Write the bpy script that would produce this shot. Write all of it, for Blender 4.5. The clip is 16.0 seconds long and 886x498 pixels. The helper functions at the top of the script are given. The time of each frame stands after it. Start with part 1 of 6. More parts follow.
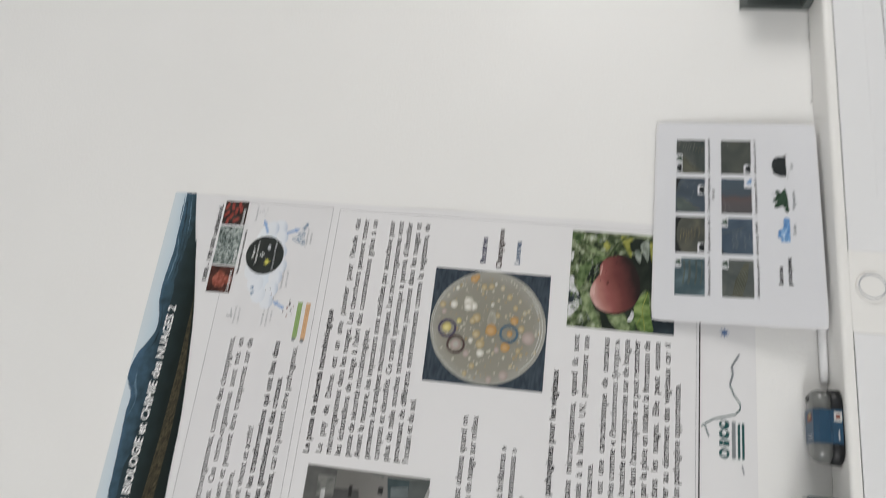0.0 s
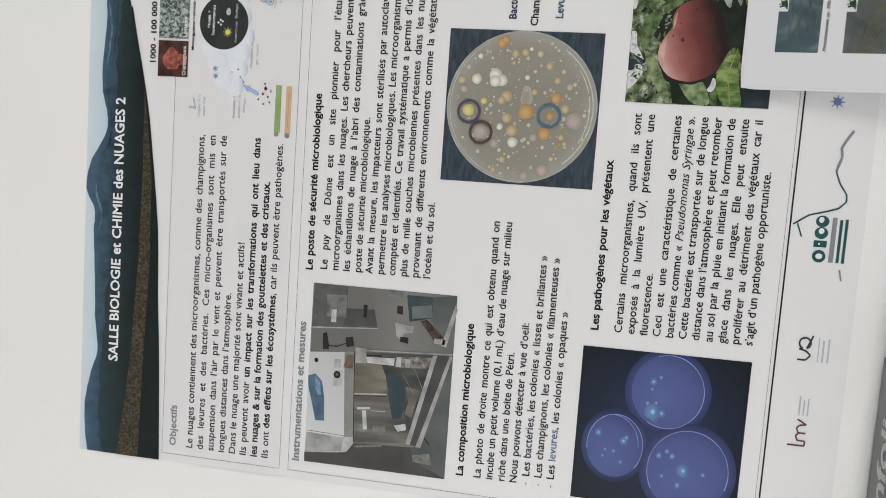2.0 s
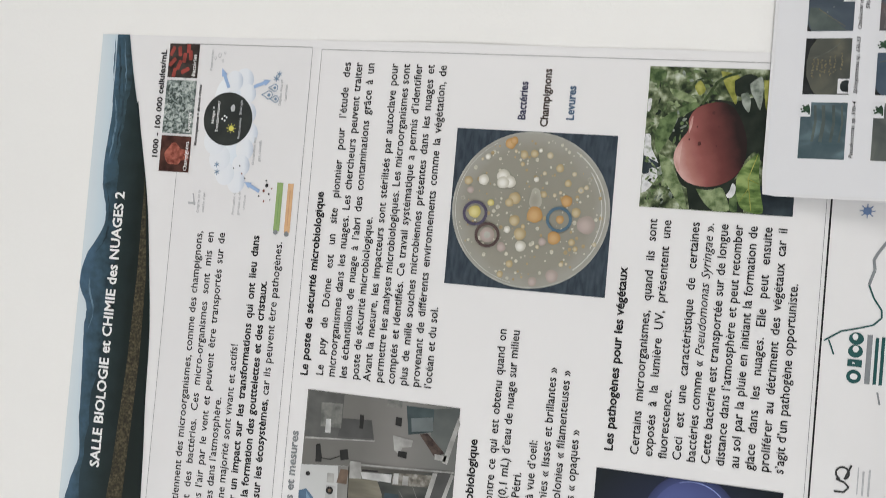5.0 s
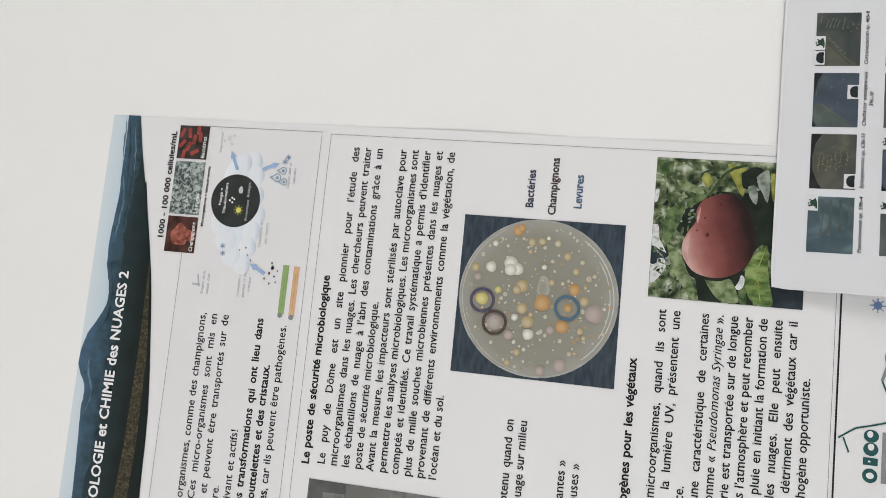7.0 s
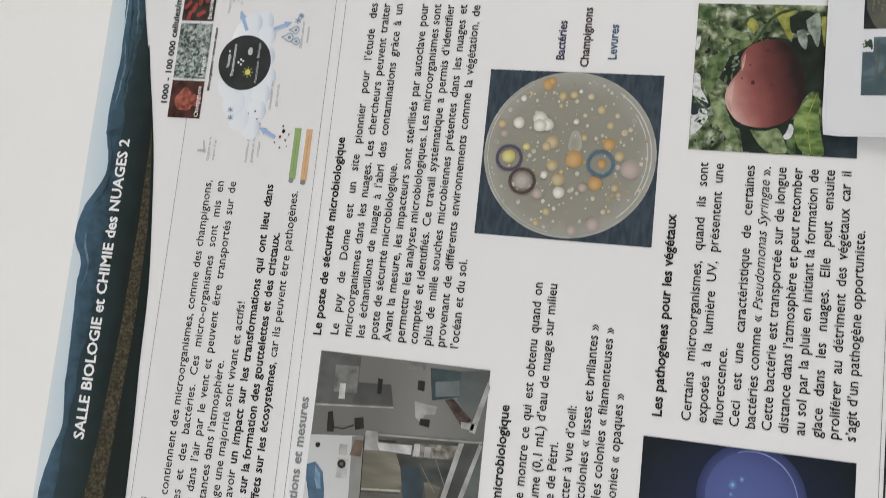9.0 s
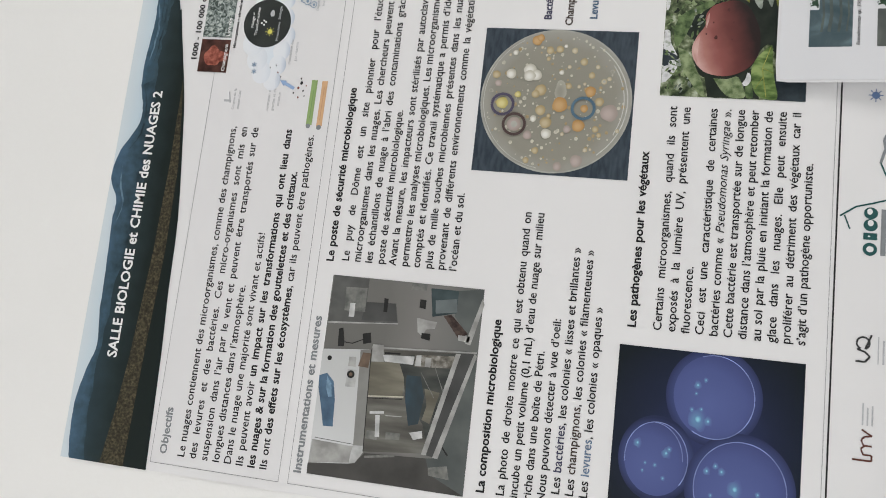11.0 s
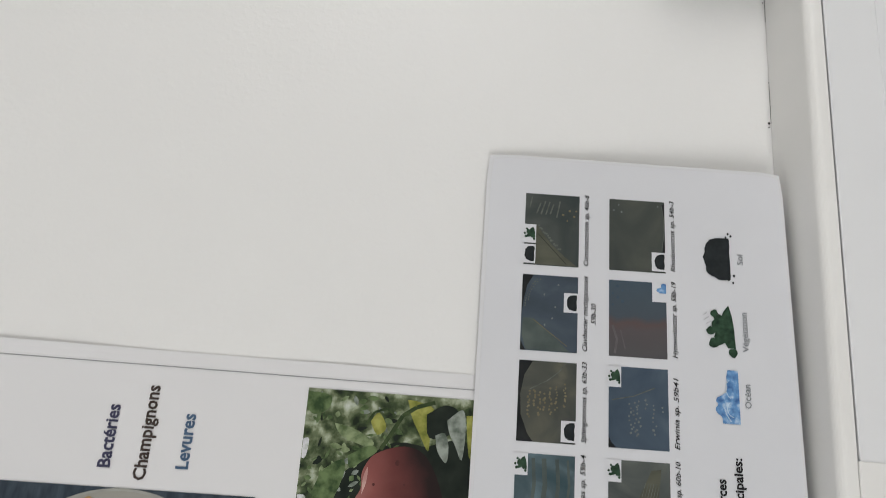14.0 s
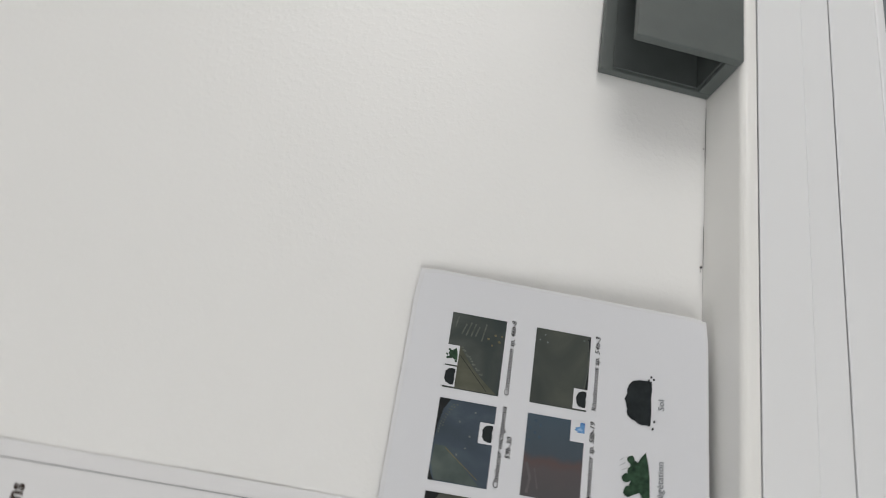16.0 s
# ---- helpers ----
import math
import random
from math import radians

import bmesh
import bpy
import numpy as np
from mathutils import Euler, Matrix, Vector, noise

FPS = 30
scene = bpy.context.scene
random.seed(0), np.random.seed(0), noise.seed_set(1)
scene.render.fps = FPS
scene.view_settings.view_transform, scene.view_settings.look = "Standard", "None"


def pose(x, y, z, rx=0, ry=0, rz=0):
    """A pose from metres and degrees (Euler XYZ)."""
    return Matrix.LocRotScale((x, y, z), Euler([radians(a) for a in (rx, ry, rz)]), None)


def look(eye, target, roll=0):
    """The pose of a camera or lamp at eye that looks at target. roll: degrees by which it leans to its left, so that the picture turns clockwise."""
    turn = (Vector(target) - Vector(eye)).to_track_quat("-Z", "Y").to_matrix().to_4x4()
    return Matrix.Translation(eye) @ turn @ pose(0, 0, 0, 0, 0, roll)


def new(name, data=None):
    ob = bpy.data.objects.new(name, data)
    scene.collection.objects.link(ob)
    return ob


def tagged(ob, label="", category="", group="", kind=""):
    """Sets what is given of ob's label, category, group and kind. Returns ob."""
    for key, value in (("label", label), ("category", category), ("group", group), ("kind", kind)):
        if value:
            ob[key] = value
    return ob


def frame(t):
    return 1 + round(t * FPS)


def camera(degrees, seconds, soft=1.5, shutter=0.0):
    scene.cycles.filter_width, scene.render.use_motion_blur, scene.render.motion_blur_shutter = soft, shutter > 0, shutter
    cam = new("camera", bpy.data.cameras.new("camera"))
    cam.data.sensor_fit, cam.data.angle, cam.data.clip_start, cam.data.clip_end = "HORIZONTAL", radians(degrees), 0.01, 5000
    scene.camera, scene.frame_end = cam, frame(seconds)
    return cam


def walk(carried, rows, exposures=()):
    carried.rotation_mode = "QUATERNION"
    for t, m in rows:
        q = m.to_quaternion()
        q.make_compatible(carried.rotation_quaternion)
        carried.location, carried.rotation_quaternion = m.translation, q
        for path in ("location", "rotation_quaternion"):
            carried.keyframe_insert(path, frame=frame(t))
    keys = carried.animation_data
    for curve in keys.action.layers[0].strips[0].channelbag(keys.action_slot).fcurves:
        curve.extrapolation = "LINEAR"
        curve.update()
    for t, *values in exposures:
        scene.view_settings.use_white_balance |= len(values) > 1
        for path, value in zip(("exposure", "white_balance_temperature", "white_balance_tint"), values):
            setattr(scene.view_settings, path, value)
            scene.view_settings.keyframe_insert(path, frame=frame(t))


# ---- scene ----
cam = camera(64.1, 16.0, soft=0.6, shutter=0.35)
PATH = [
    (0, (0.218, -0.935, 1.378), (0.854, 0.937, 1.681), -85.6),
    (0.4, (0.272, -0.944, 1.375), (0.423, 1.026, 1.684), -85.6),
    (0.5, (0.268, -0.936, 1.389), (0.32, 1.044, 1.669), -85.3),
    (0.8, (0.293, -0.913, 1.381), (0.138, 1.058, 1.681), -85.3),
    (1, (0.301, -0.888, 1.39), (0.131, 1.08, 1.698), -85.4),
    (1.5, (0.339, -0.812, 1.409), (0.163, 1.156, 1.713), -85.3),
    (2, (0.342, -0.749, 1.411), (0.168, 1.22, 1.716), -85.2),
    (2.5, (0.322, -0.71, 1.415), (0.142, 1.257, 1.73), -85.2),
    (3, (0.31, -0.697, 1.402), (0.145, 1.268, 1.734), -85.1),
    (3.5, (0.325, -0.694, 1.399), (0.157, 1.27, 1.74), -85.2),
    (4, (0.338, -0.693, 1.395), (0.186, 1.271, 1.744), -85.2),
    (4.5, (0.355, -0.694, 1.398), (0.272, 1.271, 1.761), -85.1),
    (5, (0.372, -0.705, 1.403), (0.406, 1.259, 1.783), -85.2),
    (7.5, (0.404, -0.704, 1.418), (0.593, 1.25, 1.8), -85.4),
    (8, (0.383, -0.697, 1.422), (0.552, 1.257, 1.813), -85.3),
    (8.5, (0.345, -0.676, 1.437), (0.535, 1.278, 1.819), -85.1),
    (9, (0.266, -0.646, 1.438), (0.468, 1.307, 1.816), -85.0),
    (11.5, (0.165, -0.722, 1.403), (0.476, 1.224, 1.742), -84.7),
    (12, (0.256, -0.707, 1.348), (0.649, 1.236, 1.614), -84.5),
    (12.5, (0.341, -0.635, 1.346), (0.779, 1.308, 1.527), -84.9),
    (13, (0.437, -0.516, 1.328), (0.951, 1.412, 1.468), -84.9),
    (13.5, (0.526, -0.467, 1.32), (1.045, 1.463, 1.258), -84.8),
    (14, (0.549, -0.475, 1.298), (1.076, 1.451, 1.186), -84.9),
    (14.5, (0.583, -0.464, 1.301), (1.114, 1.457, 1.131), -84.9),
    (15, (0.598, -0.468, 1.296), (1.171, 1.436, 1.08), -85.0),
    (15.5, (0.594, -0.467, 1.294), (1.248, 1.406, 1.045), -84.7),
    (15.7, (0.592, -0.47, 1.291), (1.29, 1.388, 1.057), -84.4),
    (16, (0.581, -0.468, 1.287), (1.325, 1.374, 1.056), -77.7),
]
walk(cam, [(t, look(eye, target, roll)) for t, eye, target, roll in PATH], exposures=[(0.0, -0.22), (0.5, -0.06), (1.0, -0.10), (2.0, -0.1), (3.5, -0.02), (5.0, 0.0), (7.5, -0.05), (9.0, -0.10), (11.5, -0.03), (12.5, 0.03), (13.0, -0.12), (14.0, -0.28), (15.5, -0.33), (16.0, -0.33)])

# ---- light: daylight through a large west and a smaller east window of the room ----
world = bpy.data.worlds.new("world")
scene.world = world
world.use_nodes = True
sky = world.node_tree.nodes.new("ShaderNodeTexSky")
sky.sky_type, sky.sun_disc = "NISHITA", False
sky.sun_elevation, sky.sun_rotation = radians(35), radians(120)
world.node_tree.links.new(sky.outputs[0], world.node_tree.nodes["Background"].inputs[0])
world.node_tree.nodes["Background"].inputs[1].default_value = 0.12
ROOM_X0, ROOM_X1, ROOM_Y, ROOM_H = -2.8, 3.2, -4.8, 2.9
WIN_Y0, WIN_Y1, WIN_Z0, WIN_Z1 = -4.0, -1.7, 0.65, 1.95
EAST_Y0, EAST_Y1 = -2.6, -1.2


def daylight(x, y0, y1, energy, target):
    """The sky's light in a window opening."""
    lamp = bpy.data.lights.new("window_daylight", "AREA")
    lamp.shape, lamp.size, lamp.size_y, lamp.energy, lamp.color = "RECTANGLE", y1 - y0 - 0.1, WIN_Z1 - WIN_Z0 - 0.1, energy, (1.0, 0.992, 0.985)
    new("window_daylight", lamp).matrix_world = look((x, (y0 + y1) / 2, (WIN_Z0 + WIN_Z1) / 2), target)


daylight(ROOM_X0 - 0.02, WIN_Y0, WIN_Y1, 98.0, (0.6, -0.4, 1.35))
daylight(ROOM_X1 + 0.02, EAST_Y0, EAST_Y1, 40.0, (0.9, 0.0, 1.2))

# ---- materials ----


def material(name, colour, rough=0.6, vary=0.04, scale=40.0, bump=0.0, bump_scale=300.0, metal=0.0, coat=0.0):
    """A painted or printed surface: a base colour that drifts a little, with fine relief."""
    m = bpy.data.materials.new(name)
    m.use_nodes = True
    n, l = m.node_tree.nodes, m.node_tree.links
    b = n["Principled BSDF"]
    b.inputs["Roughness"].default_value, b.inputs["Metallic"].default_value = rough, metal
    b.inputs["Coat Weight"].default_value = coat
    if name.endswith("ink") or name.startswith(("photo_", "print_")):
        b.inputs["Specular IOR Level"].default_value = 0.2
    co = n.new("ShaderNodeTexCoord")
    tex = n.new("ShaderNodeTexNoise")
    tex.inputs["Scale"].default_value, tex.inputs["Detail"].default_value = scale, 6
    l.new(co.outputs["Object"], tex.inputs["Vector"])
    ramp = n.new("ShaderNodeValToRGB")
    ramp.color_ramp.elements[0].position, ramp.color_ramp.elements[1].position = 0.3, 0.7
    ramp.color_ramp.elements[0].color = (*[c * (1 - vary) for c in colour], 1)
    ramp.color_ramp.elements[1].color = (*[min(1, c * (1 + vary)) for c in colour], 1)
    l.new(tex.outputs["Fac"], ramp.inputs["Fac"])
    l.new(ramp.outputs["Color"], b.inputs["Base Color"])
    if bump:
        t2 = n.new("ShaderNodeTexNoise")
        t2.inputs["Scale"].default_value, t2.inputs["Detail"].default_value = bump_scale, 3
        l.new(co.outputs["Object"], t2.inputs["Vector"])
        bp = n.new("ShaderNodeBump")
        bp.inputs["Strength"].default_value, bp.inputs["Distance"].default_value = 1.0, bump
        l.new(t2.outputs["Fac"], bp.inputs["Height"])
        l.new(bp.outputs["Normal"], b.inputs["Normal"])
    return m


def photo(name, stops, scale, detail=6.0, kind="noise", stretch=(1, 1, 1), rough=0.45, distort=0.0):
    """A printed photograph's grain of colours: noise or cells through a row of (position, colour) stops."""
    m = bpy.data.materials.new(name)
    m.use_nodes = True
    n, l = m.node_tree.nodes, m.node_tree.links
    b = n["Principled BSDF"]
    b.inputs["Roughness"].default_value, b.inputs["Specular IOR Level"].default_value = rough, 0.2
    co, mp = n.new("ShaderNodeTexCoord"), n.new("ShaderNodeMapping")
    mp.inputs["Scale"].default_value = stretch
    l.new(co.outputs["Object"], mp.inputs["Vector"])
    if kind == "cells":
        tex = n.new("ShaderNodeTexVoronoi")
        tex.inputs["Scale"].default_value = scale
    else:
        tex = n.new("ShaderNodeTexNoise")
        tex.inputs["Scale"].default_value, tex.inputs["Detail"].default_value = scale, detail
        tex.inputs["Distortion"].default_value = distort
    l.new(mp.outputs["Vector"], tex.inputs["Vector"])
    ramp = n.new("ShaderNodeValToRGB")
    while len(ramp.color_ramp.elements) < len(stops):
        ramp.color_ramp.elements.new(0.5)
    for e, (p, c) in zip(ramp.color_ramp.elements, stops):
        e.position, e.color = p, (*c, 1)
    l.new(tex.outputs[0], ramp.inputs["Fac"])
    l.new(ramp.outputs["Color"], b.inputs["Base Color"])
    return m


def fade(name, a, b_, stops, rough=0.45, grain=0.25, scale=60.0, round_=False):
    """A printed colour gradient from the point a to the point b_ (world metres), with a little grain; round_: outward from a."""
    m = bpy.data.materials.new(name)
    m.use_nodes = True
    n, l = m.node_tree.nodes, m.node_tree.links
    b = n["Principled BSDF"]
    b.inputs["Roughness"].default_value, b.inputs["Specular IOR Level"].default_value = rough, 0.2
    co = n.new("ShaderNodeTexCoord")
    sub = n.new("ShaderNodeVectorMath")
    sub.operation, sub.inputs[1].default_value = "SUBTRACT", a
    l.new(co.outputs["Object"], sub.inputs[0])
    way = Vector(b_) - Vector(a)
    dot = n.new("ShaderNodeVectorMath")
    if round_:
        dot.operation = "LENGTH"
        l.new(sub.outputs[0], dot.inputs[0])
        value, size = dot.outputs["Value"], 1 / way.length
    else:
        dot.operation, dot.inputs[1].default_value = "DOT_PRODUCT", way / way.length_squared
        l.new(sub.outputs[0], dot.inputs[0])
        value, size = dot.outputs["Value"], 1.0
    tex = n.new("ShaderNodeTexNoise")
    tex.inputs["Scale"].default_value, tex.inputs["Detail"].default_value = scale, 5
    l.new(co.outputs["Object"], tex.inputs["Vector"])
    mad, add = n.new("ShaderNodeMath"), n.new("ShaderNodeMath")
    mad.operation, mad.inputs[1].default_value, mad.inputs[2].default_value = "MULTIPLY_ADD", grain, -grain / 2
    l.new(tex.outputs[0], mad.inputs[0])
    add.operation, add.inputs[1].default_value = "MULTIPLY_ADD", size
    l.new(value, add.inputs[0])
    l.new(mad.outputs[0], add.inputs[2])
    ramp = n.new("ShaderNodeValToRGB")
    while len(ramp.color_ramp.elements) < len(stops):
        ramp.color_ramp.elements.new(0.5)
    for e, (p, c) in zip(ramp.color_ramp.elements, stops):
        e.position, e.color = p, (*c, 1)
    l.new(add.outputs[0], ramp.inputs["Fac"])
    l.new(ramp.outputs["Color"], b.inputs["Base Color"])
    return m


def blob(name, core, edge, rough=0.42):
    """A printed round shape, lighter in its middle than along its rim."""
    m = bpy.data.materials.new(name)
    m.use_nodes = True
    n, l = m.node_tree.nodes, m.node_tree.links
    b = n["Principled BSDF"]
    b.inputs["Roughness"].default_value, b.inputs["Specular IOR Level"].default_value = rough, 0.2
    co, sub, flat, ln = n.new("ShaderNodeTexCoord"), n.new("ShaderNodeVectorMath"), n.new("ShaderNodeVectorMath"), n.new("ShaderNodeVectorMath")
    sub.operation, sub.inputs[1].default_value = "SUBTRACT", (0.44, 0.5, 0.56)
    flat.operation, flat.inputs[1].default_value = "MULTIPLY", (1, 0, 1)
    ln.operation = "LENGTH"
    l.new(co.outputs["Generated"], sub.inputs[0])
    l.new(sub.outputs[0], flat.inputs[0])
    l.new(flat.outputs[0], ln.inputs[0])
    ramp = n.new("ShaderNodeValToRGB")
    ramp.color_ramp.interpolation = "EASE"
    ramp.color_ramp.elements[0].position, ramp.color_ramp.elements[1].position = 0.08, 0.56
    ramp.color_ramp.elements[0].color, ramp.color_ramp.elements[1].color = (*core, 1), (*edge, 1)
    l.new(ln.outputs["Value"], ramp.inputs["Fac"])
    l.new(ramp.outputs["Color"], b.inputs["Base Color"])
    return m


def roughcast(name):
    """White emulsion over a grainy roller-textured plaster, with flat patches between the grains."""
    m = material(name, (0.80, 0.795, 0.785), 0.44, 0.012, 3.0)
    n, l = m.node_tree.nodes, m.node_tree.links
    co = n["Texture Coordinate"]
    big, fine, mix = n.new("ShaderNodeTexNoise"), n.new("ShaderNodeTexNoise"), n.new("ShaderNodeMath")
    big.inputs["Scale"].default_value, big.inputs["Detail"].default_value = 210.0, 4
    fine.inputs["Scale"].default_value, fine.inputs["Detail"].default_value = 650.0, 2
    ramp = n.new("ShaderNodeValToRGB")
    ramp.color_ramp.elements[0].position, ramp.color_ramp.elements[1].position = 0.47, 0.68
    l.new(co.outputs["Object"], big.inputs["Vector"])
    l.new(co.outputs["Object"], fine.inputs["Vector"])
    l.new(big.outputs[0], ramp.inputs["Fac"])
    mix.operation, mix.inputs[1].default_value = "MULTIPLY_ADD", 0.25
    l.new(fine.outputs[0], mix.inputs[0])
    l.new(ramp.outputs["Color"], mix.inputs[2])
    bp = n.new("ShaderNodeBump")
    bp.inputs["Strength"].default_value, bp.inputs["Distance"].default_value = 0.5, 0.00021
    l.new(mix.outputs[0], bp.inputs["Height"])
    l.new(bp.outputs["Normal"], n["Principled BSDF"].inputs["Normal"])
    return m


WALL = roughcast("white_roughcast")
PLAIN = material("white_wall_paint", (0.72, 0.72, 0.70), 0.7, 0.02, 4.0)
CEILING = material("white_ceiling", (0.75, 0.75, 0.74), 0.8, 0.03, 6.0)
LINO = material("grey_linoleum", (0.42, 0.42, 0.41), 0.5, 0.1, 30.0)
PVC = material("white_pvc", (0.775, 0.778, 0.79), 0.38, 0.012, 6.0, 0.00006, 700.0)
PVC_WARM = material("yellowed_white_pvc", (0.82, 0.81, 0.79), 0.42, 0.02, 9.0, 0.00006, 600.0)
GAP = material("dark_joint", (0.035, 0.035, 0.035), 0.9, 0.2, 200.0)
SPLASH = material("blue_grey_render", (0.17, 0.19, 0.20), 0.75, 0.15, 60.0, 0.0015, 260.0)
PAPER = material("white_poster_paper", (0.73, 0.725, 0.735), 0.42, 0.01, 5.0, 0.00003, 900.0)
TINT = material("pale_grey_print", (0.708, 0.703, 0.715), 0.45, 0.01, 8.0)
INK = material("black_ink", (0.018, 0.018, 0.020), 0.5, 0.1, 200.0)
LINE_INK = material("grey_line_ink", (0.20, 0.20, 0.21), 0.5, 0.1, 200.0)
GREY_INK = material("slate_ink", (0.22, 0.235, 0.25), 0.5, 0.1, 200.0)
SOFT_INK = material("light_grey_ink", (0.45, 0.46, 0.48), 0.5, 0.1, 200.0)
WHITE_INK = material("white_print", (0.80, 0.80, 0.80), 0.45, 0.01, 100.0)
PURPLE_INK = material("violet_ink", (0.055, 0.055, 0.10), 0.5, 0.1, 200.0)
BROWN_INK = material("brown_ink", (0.06, 0.045, 0.04), 0.5, 0.1, 200.0)
BLUE_INK = material("blue_ink", (0.07, 0.12, 0.20), 0.5, 0.1, 200.0)
TEAL_INK = material("teal_ink", (0.022, 0.085, 0.085), 0.5, 0.1, 200.0)
ARROW_INK = material("arrow_blue_ink", (0.30, 0.42, 0.64), 0.5, 0.06, 90.0)
RED_INK = material("rust_ink", (0.22, 0.07, 0.05), 0.5, 0.1, 200.0)
GREEN_INK = material("green_ink", (0.26, 0.37, 0.15), 0.5, 0.08, 80.0)
ORANGE_INK = material("orange_ink", (0.62, 0.39, 0.22), 0.5, 0.08, 80.0)

# ---- building helpers ----


def thing(name, label, category, at=(0, 0, 0), group="", kind=""):
    ob = new(name)
    ob.location = at
    ob.empty_display_size = 0.02
    return tagged(ob, label, category, group, kind)


def base_of(ob):
    """Where the origin of a thing or part lies in the world."""
    base = Vector((0, 0, 0))
    while ob:
        base = base + ob.matrix_basis.translation
        ob = ob.parent
    return base


def mesh_ob(name, verts, faces, mat, parent=None, label="", smooth=False):
    """One mesh object from world coordinates, under its parent."""
    me = bpy.data.meshes.new(name)
    base = base_of(parent)
    me.from_pydata([tuple(Vector(v) - base) for v in verts], [], faces)
    me.materials.append(mat)
    me.update()
    if smooth:
        for p in me.polygons:
            p.use_smooth = True
    ob = new(name, me)
    if parent:
        ob.parent = parent
    if label:
        tagged(ob, label)
    return ob


def part(name, bm, mat, parent=None, label="", smooth=False):
    """Links a bmesh, in world coordinates, as one mesh object under a thing or part."""
    me = bpy.data.meshes.new(name)
    if parent:
        bmesh.ops.translate(bm, verts=bm.verts, vec=-base_of(parent))
    bmesh.ops.recalc_face_normals(bm, faces=bm.faces)
    bm.to_mesh(me)
    bm.free()
    me.materials.append(mat)
    for p in me.polygons:
        p.use_smooth = smooth
    ob = new(name, me)
    if parent:
        ob.parent = parent
    if label:
        tagged(ob, label)
    return ob


def box(x0, x1, y0, y1, z0, z1, bevel=0.0, seg=2):
    bm = bmesh.new()
    bmesh.ops.create_cube(bm, size=1)
    for v in bm.verts:
        v.co = ((x0 + x1) / 2 + v.co.x * (x1 - x0), (y0 + y1) / 2 + v.co.y * (y1 - y0), (z0 + z1) / 2 + v.co.z * (z1 - z0))
    if bevel:
        bmesh.ops.bevel(bm, geom=bm.edges[:], offset=bevel, segments=seg, profile=0.5, affect="EDGES")
    return bm


def extrude_x(profile, x0, x1, bevel=0.0):
    """A closed (y, z) profile drawn out along x."""
    bm = bmesh.new()
    a = [bm.verts.new((x0, y, z)) for y, z in profile]
    b = [bm.verts.new((x1, y, z)) for y, z in profile]
    bm.faces.new(a), bm.faces.new(b[::-1])
    for i in range(len(a)):
        j = (i + 1) % len(a)
        bm.faces.new((a[i], a[j], b[j], b[i]))
    if bevel:
        bmesh.ops.bevel(bm, geom=bm.edges[:], offset=bevel, segments=2, profile=0.5, affect="EDGES")
    return bm


# Letters: each character's outline once per style, from the built-in font.
CHARS = sorted(set("ABCDEFGHIJKLMNOPQRSTUVWXYZabcdefghijklmnopqrstuvwxyz0123456789.,:;!()&/=-+'’«»éèêàâîôùçÉ°"))
STYLES = {"plain": (0.009, 0.0), "bold": (0.025, 0.0), "italic": (0.0, 0.25), "bolditalic": (0.007, 0.25)}
GLYPH, ADVANCE = {}, {}


def cut_letters():
    made = []
    for style, (fat, lean) in STYLES.items():
        for ch in CHARS + [" "]:
            for tail in ("", "."):
                cu = bpy.data.curves.new("letter", "FONT")
                cu.body, cu.size, cu.resolution_u, cu.offset, cu.shear = ch + tail, 1.0, 2, fat, lean
                cu.fill_mode = "FRONT"
                ob = bpy.data.objects.new("letter", cu)
                scene.collection.objects.link(ob)
                made.append((style, ch, tail, ob, cu))
    bpy.context.view_layer.update()
    deps = bpy.context.evaluated_depsgraph_get()
    reach = {}
    for style, ch, tail, ob, cu in made:
        me = ob.evaluated_get(deps).to_mesh()
        vs = [(v.co.x, v.co.y) for v in me.vertices]
        if tail:
            reach[style, ch] = max(v[0] for v in vs)
        else:
            GLYPH[style, ch] = (vs, [tuple(p.vertices) for p in me.polygons])
    # a taller x-height: small letters grow up to it and their ascenders shrink above it
    for style in STYLES:
        low, high = max(v[1] for v in GLYPH[style, "x"][0]), max(v[1] for v in GLYPH[style, "H"][0])
        tall = 0.735 * high
        for ch in CHARS:
            if ch.islower():
                vs, fs = GLYPH[style, ch]
                GLYPH[style, ch] = ([(a, b if b < 0 else b * tall / low if b < low else tall + (b - low) * (high * 1.02 - tall) / (high * 1.05 - low)) for a, b in vs], fs)
    for style in STYLES:
        dot = max(v[0] for v in GLYPH[style, "."][0])
        for ch in CHARS + [" "]:
            ADVANCE[style, ch] = reach[style, ch] - dot
    for style, ch, tail, ob, cu in made:
        bpy.data.objects.remove(ob)
        bpy.data.curves.remove(cu)


cut_letters()
CAP = max(v[1] for v in GLYPH["plain", "H"][0])


def runs(text, style="plain"):
    """Splits text at * into plain and bold runs: a list of words, each a list of (character, style)."""
    words, word, bold = [], [], False
    for ch in text:
        if ch == "*":
            bold = not bold
        elif ch == "_":
            style = "plain" if style == "italic" else "italic"
        elif ch == " ":
            words.append(word)
            word = []
        else:
            word.append((ch, "bold" if bold else style))
    return [w for w in words + [word] if w]


def width(word):
    return sum(ADVANCE[s, c] for c, s in word)


SPACE = 0.30


def natural(words):
    return sum(width(w) for w in words) + SPACE * (len(words) - 1)


